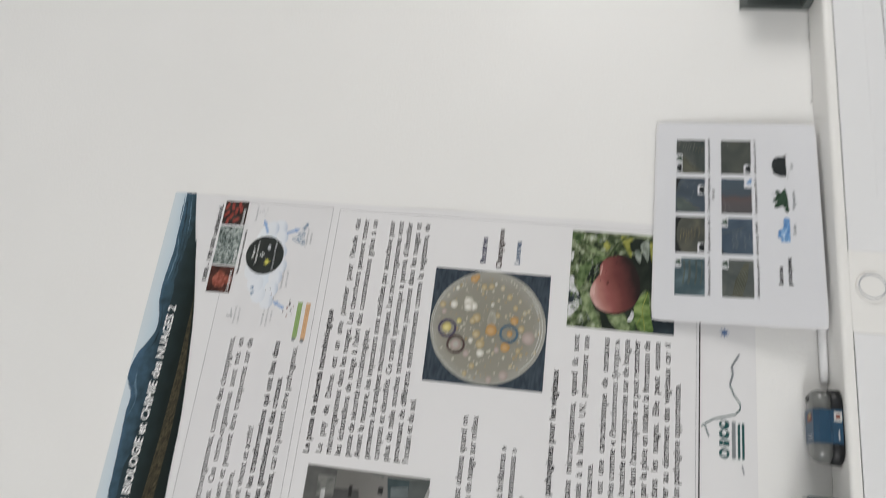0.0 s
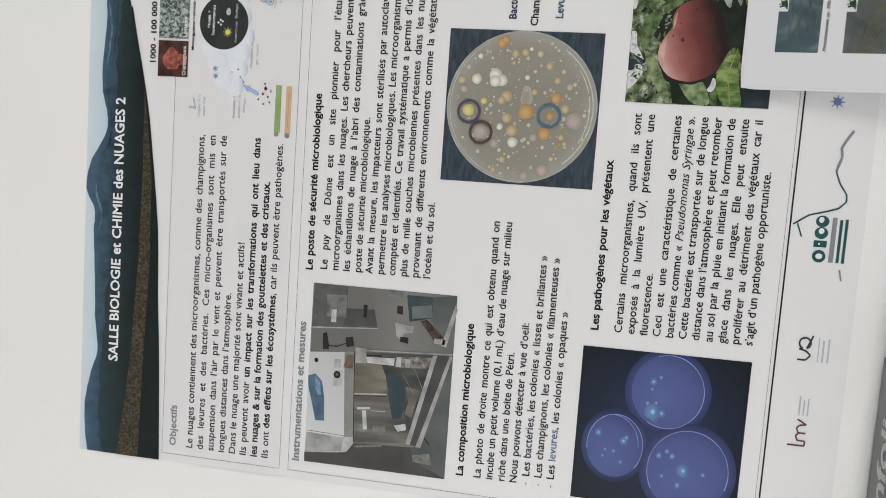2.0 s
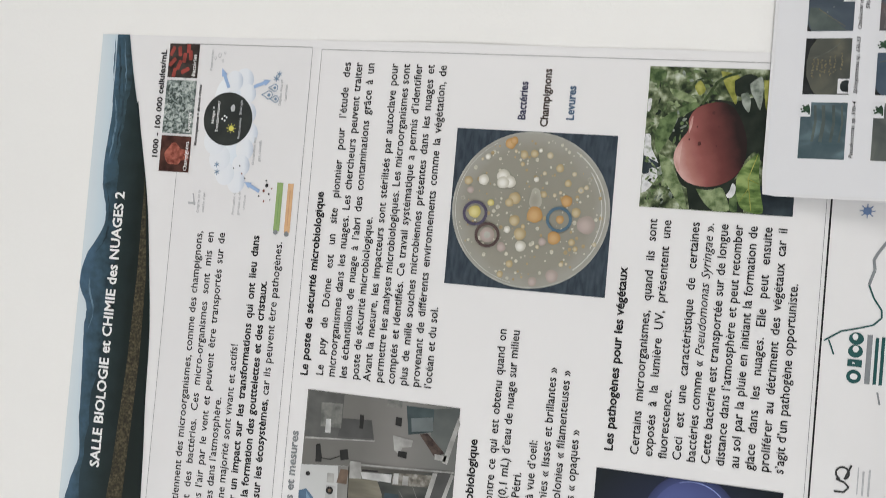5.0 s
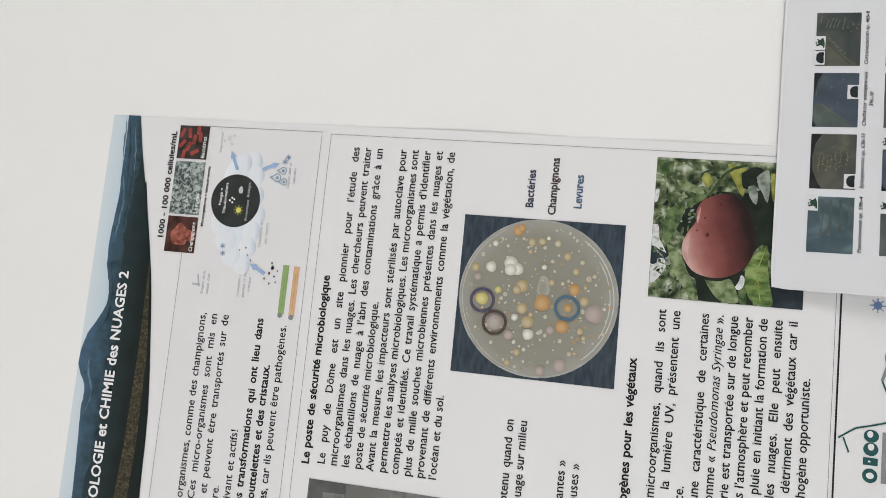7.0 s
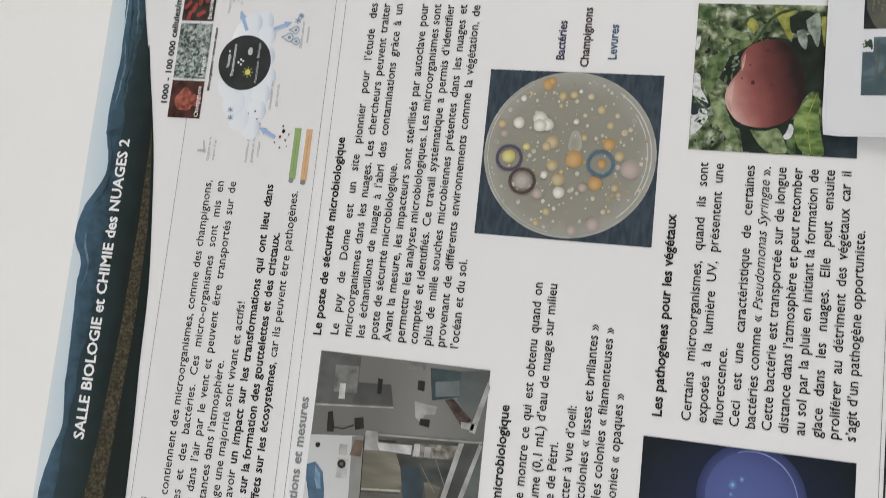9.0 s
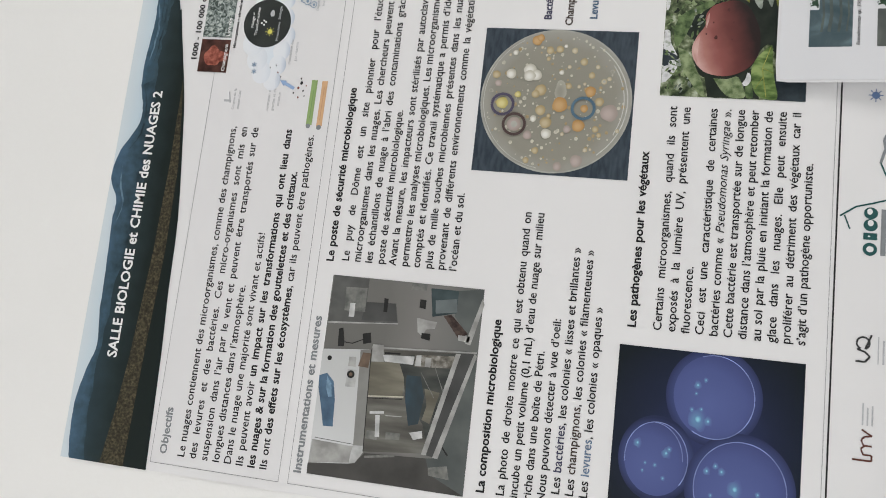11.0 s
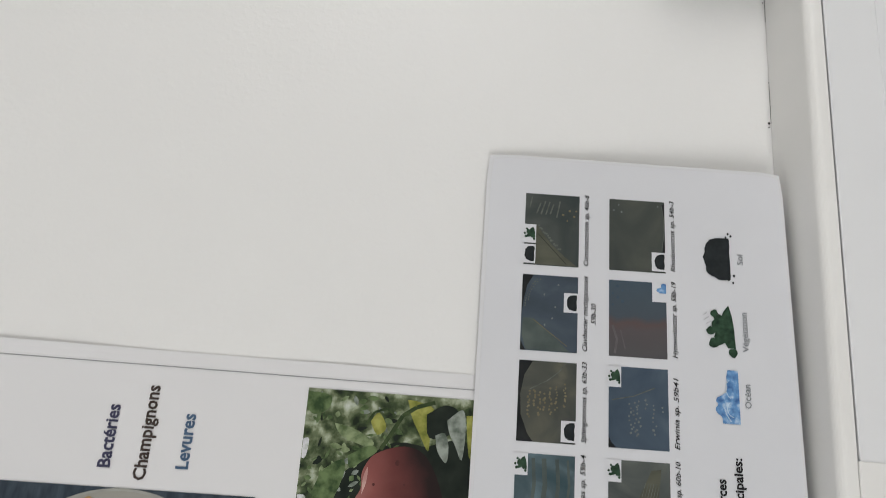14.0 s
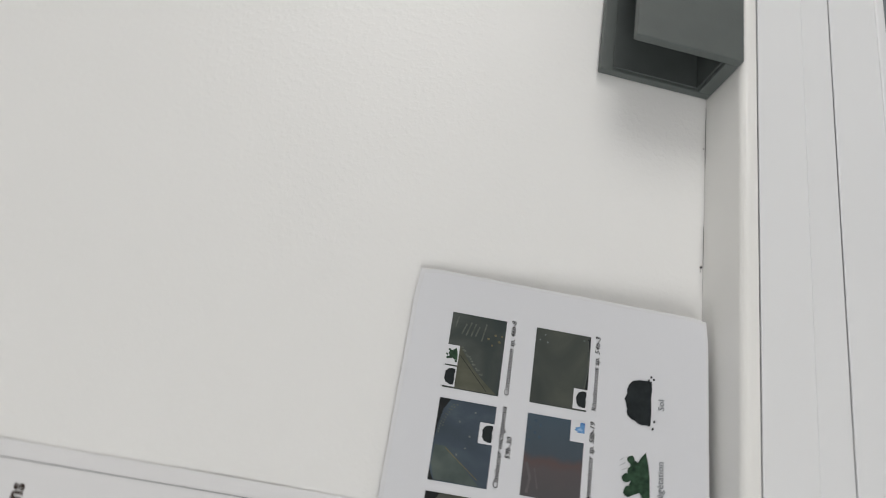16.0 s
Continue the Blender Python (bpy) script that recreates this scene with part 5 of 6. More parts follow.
MOSS = (0.042, 0.046, 0.040)
cols, rows_v, PWD = (0.4945, 0.5538, 0.6125, 0.6715), ((0.7352, 0.7730), (0.7940, 0.8325)), 0.0520
plates = [
    [("Pseudomonas sp. 59b-4", culture("plate_teal", (0.035, 0.060, 0.065), (0.06, 0.085, 0.09), (0.12, 0.17, 0.18), 70), "tree_tr"),
     ("Sphingomonas sp. 63b-33", culture("plate_brown", (0.045, 0.048, 0.042), (0.07, 0.07, 0.055), (0.13, 0.12, 0.08), 50), "soil_bl"),
     ("Clavibacter michiganensis", culture("plate_slate", (0.035, 0.045, 0.05), (0.05, 0.062, 0.075), (0.085, 0.11, 0.115), 30), "soil_br"),
     ("Curtobacterium sp. 46b-8", culture("plate_olive", (0.030, 0.038, 0.036), (0.05, 0.055, 0.048), (0.09, 0.095, 0.08), 40), "both_tl")],
    [("Xanthomonas sp. 60b-10", culture("plate_grey", (0.045, 0.052, 0.050), (0.085, 0.09, 0.078), (0.16, 0.165, 0.14), 40), "tree_tr"),
     ("Erwinia sp. 59b41", culture("plate_blue", (0.040, 0.056, 0.075), (0.06, 0.08, 0.10), (0.10, 0.125, 0.14), 35), "tree_tr"),
     ("Hymenobacter sp. 58b-19", culture("plate_mauve", (0.045, 0.06, 0.09), (0.075, 0.078, 0.095), (0.12, 0.10, 0.105), 22, (0.5, 1, 1)), "wave_br"),
     ("Rhodococcus sp. 54b-3", culture("plate_moss", MOSS, (0.054, 0.058, 0.048), (0.078, 0.080, 0.062), 40), "soil_bl")]]
SOIL_INK = material("print_soil", (0.018, 0.022, 0.024), 0.4, 0.3, 200.0)
BUSH_INK = photo("print_bush", [(0.3, (0.010, 0.025, 0.015)), (0.7, (0.04, 0.085, 0.05))], 260)
WAVE_INK = photo("print_wave", [(0.35, (0.05, 0.13, 0.32)), (0.55, (0.14, 0.30, 0.55)), (0.7, (0.5, 0.62, 0.74))], 200)
STREAK = material("print_streak", (0.11, 0.12, 0.105), 0.4, 0.3, 300.0)
OCHRE = material("print_ochre_streak", (0.15, 0.13, 0.075), 0.4, 0.3, 300.0)
random.seed(5)


def mound(u, v, w_, h):
    """A heap of soil, flat below and ragged above, u, v: its middle foot in mm."""
    n = 22
    pts = [(u + w_ / 2 * math.cos(math.pi * i / n) * (1 + random.uniform(-0.04, 0.06)), v - h * math.sin(math.pi * i / n) ** 0.55 * (1 + random.uniform(-0.06, 0.05))) for i in range(n + 1)]
    return mm(*pts) + mm((u - w_ * 0.2, v + 0.3), (u + w_ * 0.1, v - 0.1), (u + w_ * 0.3, v + 0.4))


def bush(u, v, w_, h):
    """A wedge of grass with leafy lumps on it, u, v: its middle foot in mm."""
    at = lambda a, b: (u + a * w_, v - b * h)
    polys = [mm(*[at(a, b) for a, b in ((0.53, 0.18), (0.3, 0.06), (0.06, 0.0), (-0.33, -0.03), (-0.33, 0.27), (-0.18, 0.44), (0.18, 0.59), (0.40, 0.38))])]
    for i, (a, b, r) in enumerate(((0.347, 0.747, 0.08), (0.0, 0.92, 0.083), (-0.24, 0.81, 0.10), (0.09, 0.62, 0.147), (-0.135, 0.54, 0.132), (-0.42, 0.08, 0.09), (0.25, 0.6, 0.09), (-0.2, 0.66, 0.09))):
        polys.append(disc(*at(a, b), r * w_, r * w_ * 0.95, 13, 0.14, i))
    return polys


def wave(u, v, w_, h):
    """A breaking wave with a flat foot."""
    top = [(0.5, 0.44), (0.36, 0.50), (0.12, 0.50), (0.02, 0.72), (-0.03, 0.92), (-0.10, 0.96), (-0.15, 0.88), (-0.24, 1.0), (-0.32, 0.92), (-0.38, 0.75), (-0.5, 0.72)]
    return [smooth_line(mm(*[(u + a * w_, v - b * h) for a, b in top]), 3) + mm((u - 0.5 * w_, v), (u + 0.5 * w_, v))]


def inset(kind, corner, u0, u1, v0, v1, parent, idx=0):
    w_, h = 13.5, 9.5
    a = u0 + 1 + idx * 14.5 if "l" in corner else u1 - w_
    b = v0 - 1.5 if "t" in corner else v1 - h
    if kind == "wave":
        a = u1 - w_
    if (kind, corner) == ("soil", "br"):
        a -= 11.5
    card = shapes("inset", [rect(a, b, a + w_, b + h)], on_sheet, 8, LAMINATE, parent, "small white inset")
    if kind == "soil":
        shapes("soil_icon", [mound(a + w_ / 2, b + h - 1.0, w_ * 0.8, h * 0.7)], on_sheet, 9, SOIL_INK, parent)
    elif kind == "tree":
        shapes("plant_icon", bush(a + w_ / 2, b + h - 0.8, w_ * 0.7, h * 0.82), on_sheet, 9, BUSH_INK, parent)
    else:
        shapes("wave_icon", wave(a + w_ * 0.7, b + h - 0.2, w_ * 0.5, h * 0.7), on_sheet, 9, WAVE_INK, parent)


SB_X, SB_Z = sheet.location.x, sheet.location.z
WS = lambda u, v: (u / 1000 - SB_X, 0, TOP - v / 1000 - SB_Z)
DARK_RIM = photo("print_dark_surround", [(0.3, (0.006, 0.007, 0.008)), (0.7, (0.024, 0.026, 0.027))], 60, 3)
OLIVE_GROWTH = photo("print_olive_growth", [(0.3, (0.060, 0.064, 0.048)), (0.7, (0.112, 0.114, 0.086))], 90, 5, stretch=(1, 1, 0.5))
TEAL_GROWTH = photo("print_teal_growth", [(0.3, (0.055, 0.072, 0.070)), (0.7, (0.105, 0.128, 0.118))], 60, 4)
PALE_DOT = material("print_pale_colony", (0.155, 0.172, 0.17), 0.4, 0.3, 300.0)
TAN_COLONY = material("print_tan_colony", (0.165, 0.142, 0.088), 0.4, 0.35, 300.0)


def grow_culture(plate, r_, c_, u0, u1, v0, v1):
    """What grows on each culture picture; a, b: shares of its height from the top and of its length from the far end."""
    at = lambda a, b: (u1 - b * (u1 - u0), v0 + a * (v1 - v0))
    poly = lambda *pts: mm(*[at(a, b) for a, b in pts])
    line = lambda w_, *pts: band([at(a, b) for a, b in pts], w_)
    dots = lambda pts, r: [disc(*at(a, b), r * random.uniform(0.7, 1.2), r * random.uniform(0.7, 1.2), 9, 0.15, i) for i, (a, b) in enumerate(pts)]
    stuff = lambda polys, layer, mt: tagged(shapes("colonies", polys, on_sheet, layer, mt, plate), kind="stuff")
    if (r_, c_) == (0, 3):
        shapes("growth", [poly((0.20, 0.42), (0.36, 0.58), (0.52, 0.72), (0.72, 0.85), (0.96, 0.99), (0.20, 0.99))], on_sheet, 6.3, OLIVE_GROWTH, plate)
        shapes("furrow", line(0.5, (0.24, 0.56), (0.78, 0.97)), on_sheet, 6.5, plate_dark, plate)
        stuff(dots([(0.26 + 0.4 * k / 14, 0.46 + 0.32 * k / 14 + random.uniform(-0.02, 0.02)) for k in range(15)], 0.8), 6.6, STREAK)
        for a, b, a2, b2 in ((0.28, 0.13, 0.21, 0.28), (0.37, 0.10, 0.29, 0.29), (0.45, 0.11, 0.38, 0.29), (0.52, 0.14, 0.46, 0.28), (0.64, 0.09, 0.58, 0.33), (0.12, 0.05, 0.08, 0.20)):
            shapes("streak", line(1.0, (a, b), (a2, b2)), on_sheet, 6.7, STREAK, plate)
        stuff(dots([(0.7, 0.28), (0.82, 0.22), (0.9, 0.3), (0.78, 0.36), (0.94, 0.22)], 0.9), 6.8, OCHRE)
    elif (r_, c_) == (1, 3):
        shapes("surround", [poly((0.95, 0.04), (1.0, 0.04), (1.0, 0.72), (0.95, 0.72), (0.99, 0.4))], on_sheet, 6.3, DARK_RIM, plate)
        shapes("plate_edge", line(0.5, (0.95, 0.06), (0.985, 0.25), (0.985, 0.45), (0.94, 0.70)), on_sheet, 6.5, STREAK, plate)
        stuff(dots([(0.17, 0.08), (0.08, 0.16), (0.22, 0.18), (0.88, 0.07)], 0.6), 6.6, PALE_DOT)
    elif (r_, c_) == (0, 2):
        shapes("surround", [poly((0.0, 0.0), (0.2, 0.0), (0.09, 0.14), (0.03, 0.35), (0.0, 0.55))], on_sheet, 6.3, DARK_RIM, plate)
        shapes("surround", [poly((0.0, 0.86), (0.05, 0.94), (0.10, 1.0), (0.0, 1.0))], on_sheet, 6.3, DARK_RIM, plate)
        shapes("growth", [poly((0.03, 0.58), (0.22, 0.58), (0.45, 0.72), (0.86, 0.99), (0.10, 0.99), (0.02, 0.80))], on_sheet, 6.4, TEAL_GROWTH, plate)
        shapes("furrow", line(0.5, (0.22, 0.60), (0.82, 0.92)), on_sheet, 6.5, OCHRE, plate)
        stuff(dots([(0.06 + 0.2 * (k / 11) ** 2, 0.42 - 0.36 * k / 11) for k in range(12)] + [(0.12 + 0.2 * (k / 8) ** 2, 0.34 - 0.28 * k / 8) for k in range(9)], 0.5), 6.6, STREAK)
        stuff(dots([(0.40, 0.26), (0.60, 0.42), (0.55, 0.57), (0.65, 0.12), (0.42, 0.66)], 0.7), 6.8, PALE_DOT)
    elif (r_, c_) == (1, 2):
        shapes("pale_fold", line(1.6, (0.06, 0.60), (0.14, 0.78), (0.10, 0.96)) + line(0.8, (0.2, 0.66), (0.28, 0.9)), on_sheet, 6.5, plate_mauve, plate)
        stuff(dots([(0.15 + 0.1 * math.sin(k * 2.1), 0.08 + 0.05 * k) for k in range(6)], 1.1), 6.6, plate_blue_spot)
    elif (r_, c_) == (0, 1):
        shapes("surround", [poly((0.0, 0.0), (0.24, 0.0), (0.10, 0.18), (0.04, 0.42), (0.06, 0.68), (0.18, 0.90), (0.28, 1.0), (0.0, 1.0))], on_sheet, 6.3, DARK_RIM, plate)
        shapes("furrow", line(0.6, (0.20, 0.36), (0.5, 0.24), (0.70, 0.12), (0.82, 0.0)), on_sheet, 6.5, STREAK, plate)
        rows_ = [(a, b + 0.035 * k + random.uniform(-0.012, 0.012)) for a, b, n in ((0.19, 0.38, 10), (0.28, 0.36, 7), (0.37, 0.40, 9), (0.45, 0.42, 6), (0.56, 0.34, 10), (0.66, 0.32, 9), (0.80, 0.28, 9)) for k in range(n)]
        stuff(dots([(a + random.uniform(-0.02, 0.02), b) for a, b in rows_], 0.75), 6.6, TAN_COLONY)
    elif (r_, c_) == (1, 1):
        shapes("furrow", line(0.7, (0.06, 0.42), (0.42, 0.36), (0.78, 0.24)), on_sheet, 6.5, STREAK, plate)
        shapes("surround", [poly((0.0, 0.86), (0.05, 0.94), (0.14, 1.0), (0.0, 1.0))], on_sheet, 6.3, DARK_RIM, plate)
        rows_ = [(a + random.uniform(-0.03, 0.03), b + 0.05 * k) for a, b, n in ((0.36, 0.46, 8), (0.44, 0.44, 9), (0.50, 0.42, 9), (0.64, 0.40, 3), (0.76, 0.46, 8), (0.90, 0.48, 2)) for k in range(n)]
        stuff(dots(rows_, 0.75), 6.6, PALE_DOT)
    elif (r_, c_) == (0, 0):
        for a, w_ in ((0.30, 2.2), (0.48, 3.0), (0.70, 2.4), (0.88, 1.6)):
            shapes("pale_streak", line(w_, (a, 0.05), (a + 0.03, 0.35), (a - 0.02, 0.7)), on_sheet, 6.4, TEAL_GROWTH, plate)
    else:
        shapes("growth", [poly((0.30, 0.99), (0.42, 0.55), (0.70, 0.10), (0.86, 0.08), (0.80, 0.5), (0.62, 0.99))], on_sheet, 6.3, OLIVE_GROWTH, plate)
        for k in range(6):
            shapes("streak", line(0.45, (0.36 + 0.05 * k, 0.92), (0.60 + 0.045 * k, 0.25)), on_sheet, 6.6 + 0.05 * k, STREAK, plate)


plate_dark = material("print_dark_furrow", (0.035, 0.038, 0.034), 0.4, 0.2, 200.0)
plate_mauve = material("print_mauve_fold", (0.125, 0.112, 0.118), 0.4, 0.2, 120.0)
plate_blue_spot = material("print_blue_spot", (0.050, 0.075, 0.105), 0.4, 0.2, 120.0)
for r_, row in enumerate(plates):
    for c_, (word, mt, icon) in enumerate(row):
        u0, u1 = cols[c_] * 1000, (cols[c_] + PWD) * 1000
        v0, v1 = rows_v[r_][0] * 1000, rows_v[r_][1] * 1000
        if (r_, c_) == (1, 2):
            mt = fade("plate_blue_to_mauve", WS(u1, (v0 + v1) / 2), WS(u0, (v0 + v1) / 2), [(0.0, (0.060, 0.085, 0.110)), (0.46, (0.062, 0.078, 0.095)), (0.55, (0.100, 0.072, 0.072)), (0.66, (0.092, 0.080, 0.084)), (1.0, (0.082, 0.080, 0.084))], grain=0.25, scale=60)
        plate = shapes("plate_picture", [rect(u0, v0, u1, v1)], on_sheet, 6, mt, sheet, "dark printed picture of a streaked culture")
        grow_culture(plate, r_, c_, u0, u1, v0, v1)
        kind, corner = icon.split("_")
        if kind == "both":
            inset("soil", corner, u0, u1, v0, v1, plate, 0)
            inset("tree", corner, u0, u1, v0, v1, plate, 1)
        else:
            inset(kind, corner, u0, u1, v0, v1, plate)
        size = 52 if len(word) > 18 else 46
        one_line("caption", word, on_sheet, 7, INK, sheet, (u0 + 1) / 1000, (u0 + 1 + size) / 1000, (v1 + 6.6) / 1000, 0.0032, "bolditalic")
        if word.startswith("Clavi"):
            one_line("caption", "59b-30", on_sheet, 7, INK, sheet, (u0 + 20) / 1000, (u0 + 34) / 1000, (v1 + 12.2) / 1000, 0.0032, "bolditalic")
shapes("soil_icon", [mound(685, 876.5, 30, 18)] + [disc(685 + d, 877.5 + e, 0.9, 0.7, 8) for d, e in ((-17, 0.6), (-15, -2.2), (16.5, 0.5), (15.4, -3), (18, -1.4), (-12, 1.4))], on_sheet, 7, SOIL_INK, sheet, "dark soil heap icon")
shapes("plant_icon", bush(634, 877, 34, 17), on_sheet, 7, BUSH_INK, sheet, "dark green plant icon")
shapes("wave_icon", wave(591, 878, 34.5, 15.5), on_sheet, 7, WAVE_INK, sheet, "blue wave icon")
FOAM_INK = material("print_foam", (0.42, 0.54, 0.66), 0.4, 0.2, 200.0)
shapes("wave_foam", band(arc(583, 874, 5, 4, 180, 330, 12), 0.5) + band(arc(596, 873, 6, 3.4, 190, 340, 12), 0.45) + band([(575, 872), (580, 869), (584, 868)], 0.7), on_sheet, 7.6, FOAM_INK, sheet, "pale foam lines")
shapes("grass_strokes", band([(641, 857), (643.5, 860.5)], 0.5) + band([(638.5, 858.5), (640.5, 862)], 0.4) + band([(644.5, 857), (646.5, 859.5)], 0.4), on_sheet, 7, SOFT_INK, sheet)
one_line("caption", "Sol", on_sheet, 7, GREY_INK, sheet, 0.681, 0.689, 0.8855, 0.0040)
one_line("caption", "Végétation", on_sheet, 7, GREY_INK, sheet, 0.621, 0.648, 0.8860, 0.0040)
one_line("caption", "Océan", on_sheet, 7, GREY_INK, sheet, 0.584, 0.600, 0.8855, 0.0040)
one_line("caption", "Sources", on_sheet, 7, INK, sheet, 0.514, 0.5395, 0.8670, 0.0052, "bold")
one_line("caption", "principales:", on_sheet, 7, INK, sheet, 0.514, 0.5530, 0.8775, 0.0052, "bold")

# ---- the neighbouring poster ----
OFF_U, OFF_V = -0.678, -0.016


def on_other(u, v, layer):
    x, y, z = on_poster(u + OFF_U, v + OFF_V, layer)
    return (x, y - 0.004 * math.exp(-(((v - 0.08) / 0.03) ** 2)) * max(0.0, 1 - (0.594 - u) / 0.05) ** 2, z)


other = thing("poster", "white printed poster with a mountain banner and curled edge", "poster", (OFF_U + 0.297, 0, TOP - OFF_V - PH / 2), "posters on the wall")
paper_sheet("paper", 0.0, PW, PH, on_other, [("r", 0.03, 0.16, 0.006)], other, PAPER, "white poster paper with a curled edge")
b2 = shapes("banner", [mm((0, 0), (594, 0)) + bottom[::-1]], on_other, 1, SKY, other, "printed mountain landscape banner")
shapes("ridge", [sky_line + mm((500, 40), (520, 52)) + [p for p in bottom if p[0] < 0.49][::-1]], on_other, 2, RIDGE, b2)
shapes("far_hill", [far_line + [p for p in bottom if p[0] > 0.44][::-1] + mm((430, 60), (420, 44), (414, 28))], on_other, 3, BLUES, b2)
shapes("dark_slope", [slope_line + [p for p in bottom if p[0] < 0.551][::-1]], on_other, 4, SLOPE, b2)
shapes("grey_panel", [rect(376, 117, 582, 268)], on_other, 1, TINT, other, "pale grey printed field")
shapes("panel_outline", frame_lines(9, 116, 582, 269), on_other, 2, LINE_INK, other, "thin grey printed frame")
shapes("panel_outline", frame_lines(9, 275, 582, 780), on_other, 2, LINE_INK, other, "thin grey printed frame")
shapes("rule", [rect(6, 783, 594, 785)], on_other, 2, INK, other, "thick black printed rule")
shapes("cloud", [disc(520, 190, 26, 18), disc(538, 200, 16, 14), disc(545, 184, 12, 10), disc(500, 205, 18, 14)], on_other, 2, CLOUD, other, "printed pale blue cloud")
for a in ((532, 172, 552, 160), (541, 222, 553, 240)):
    shapes("arrow", [arrow(*a, 5)], on_other, 4, ARROW_INK, other, "blue printed arrow")
one_line("caption", "Evaporation", on_other, 3, INK, other, 0.546, 0.575, 0.163, 0.0032)
one_line("caption", "Dépôt humide", on_other, 3, INK, other, 0.513, 0.545, 0.2405, 0.0030)
one_line("caption", "(précipitation)", on_other, 3, INK, other, 0.513, 0.545, 0.247, 0.0030)
for i, (word, wd) in enumerate((("Dôme", 30), ("méthode", 46), ("plaques", 43), ("fluide.", 35), ("nuage", 34))):
    one_line("line_end", word, on_other, 2, INK, other, (573 - wd) / 1000, 0.573, 0.3215 + i * 0.01305, TEXT_CAP)
shapes("instrument_photograph", [mm((380, 413), (562, 413), (568, 416), (570, 422), (570, 610), (380, 610))], on_other, 2, photo("photo_instrument", [(0.3, (0.05, 0.065, 0.07)), (0.55, (0.22, 0.26, 0.28)), (0.8, (0.5, 0.52, 0.53))], 16, 4), other, "printed photograph of an instrument")

# ---- things on the ledge ----
FOIL_GREY = material("grey_printed_card", (0.165, 0.172, 0.168), 0.42, 0.06, 40.0, 0.0003, 60.0)
FOIL_BLUE = material("blue_grey_printed_card", (0.105, 0.135, 0.145), 0.42, 0.08, 30.0, 0.0003, 60.0)
CARD = material("inside_card", (0.24, 0.24, 0.215), 0.75, 0.12, 60.0)
FOIL = material("crumpled_foil", (0.72, 0.72, 0.70), 0.22, 0.05, 200.0, 0.002, 180.0, 1.0)
PRINT_WHITE = material("pale_lettering", (0.52, 0.52, 0.50), 0.45, 0.04, 60.0)
WORN = material("worn_card", (0.42, 0.41, 0.39), 0.75, 0.2, 300.0)

FX0, FX1, FLID = -0.150, 0.259, 0.206
FB, FF, FT = -0.0035, -0.0545, LEDGE + 0.052
foil_box = thing("foil_box", "open grey cardboard box of aluminium foil with torn serrated lid", "box", (0.05, -0.03, LEDGE))
part("bottom", box(FX0, FX1 - 0.002, FF + 0.0012, FB, LEDGE + 0.0004, LEDGE + 0.0014), CARD, foil_box)
part("back", box(FX0, FX1 - 0.004, FB - 0.001, FB, LEDGE + 0.0016, FT - 0.002), CARD, foil_box)
front = part("front", box(FX0, FX1, FF, FF + 0.001, LEDGE + 0.0004, FT - 0.012, 0.0003, 1), FOIL_BLUE, foil_box, "blue-grey front panel")
part("end_panel", box(FX1 - 0.0012, FX1, FF + 0.0012, FB - 0.006, LEDGE + 0.0016, FT - 0.014), FOIL_BLUE, foil_box, "blue-grey end flap")
part("end_panel", box(FX0, FX0 + 0.001, FF + 0.0012, FB - 0.0012, LEDGE + 0.0016, FT - 0.003), FOIL_BLUE, foil_box)
bm = box(FX1 - 0.040, FX1 + 0.0005, FF - 0.0022, FF - 0.0006, LEDGE + 0.002, FT - 0.004, 0.0004, 1)
part("front_flap", bm, FOIL_BLUE, foil_box, "raised corner flap")
# the lid: a top that hinges at the back and a front apron with a toothed edge
part("lid_top", extrude_x([(FB, FT), (FB, FT + 0.001), (FF - 0.001, FT + 0.0068), (FF - 0.001, FT + 0.0058)], FX0, FLID), FOIL_GREY, foil_box, "grey lid")
n_t = 95
apron_v, apron_f = [], []
for i in range(n_t * 2 + 1):
    x = FX0 + (FLID - FX0) * i / (n_t * 2)
    zb = FT - 0.0225 + (0.0013 if i % 2 else -0.0013) + 0.0006 * math.sin(i * 0.31)
    for y in (FF - 0.0022, FF - 0.0014):
        apron_v += [(x, y, FT + 0.0066), (x, y - 0.052 * (FT + 0.0066 - zb), zb)]
for i in range(n_t * 2):
    a, b = i * 4, (i + 1) * 4
    apron_f += [(a, b, b + 1, a + 1), (a + 2, a + 3, b + 3, b + 2), (a + 1, b + 1, b + 3, a + 3), (a, a + 2, b + 2, b)]
apron = mesh_ob("lid_apron", apron_v, apron_f, FOIL_GREY, foil_box, "grey lid front with torn toothed edge")


def on_apron(u, v, layer):
    return (u, FF - 0.0028 - layer * 0.0003 - v * 0.055, FT + 0.0066 - v)


def on_lid(u, v, layer):
    t = v / 0.052
    return (u, FF - 0.001 + (FB - FF) * (1 - t), FT + 0.0012 + 0.0057 * t + 0.0004 + layer * 0.0002)


one_line("lettering", "Aluminiumfolie", on_apron, 0.6, PRINT_WHITE, apron, -0.118, 0.170, 0.0235, 0.0195, "bold", "large pale lettering")
one_line("lettering", "Aluminiumfolie", on_lid, 1, PRINT_WHITE, apron, -0.118, 0.176, 0.0440, 0.0255, "bold", "large pale lettering")
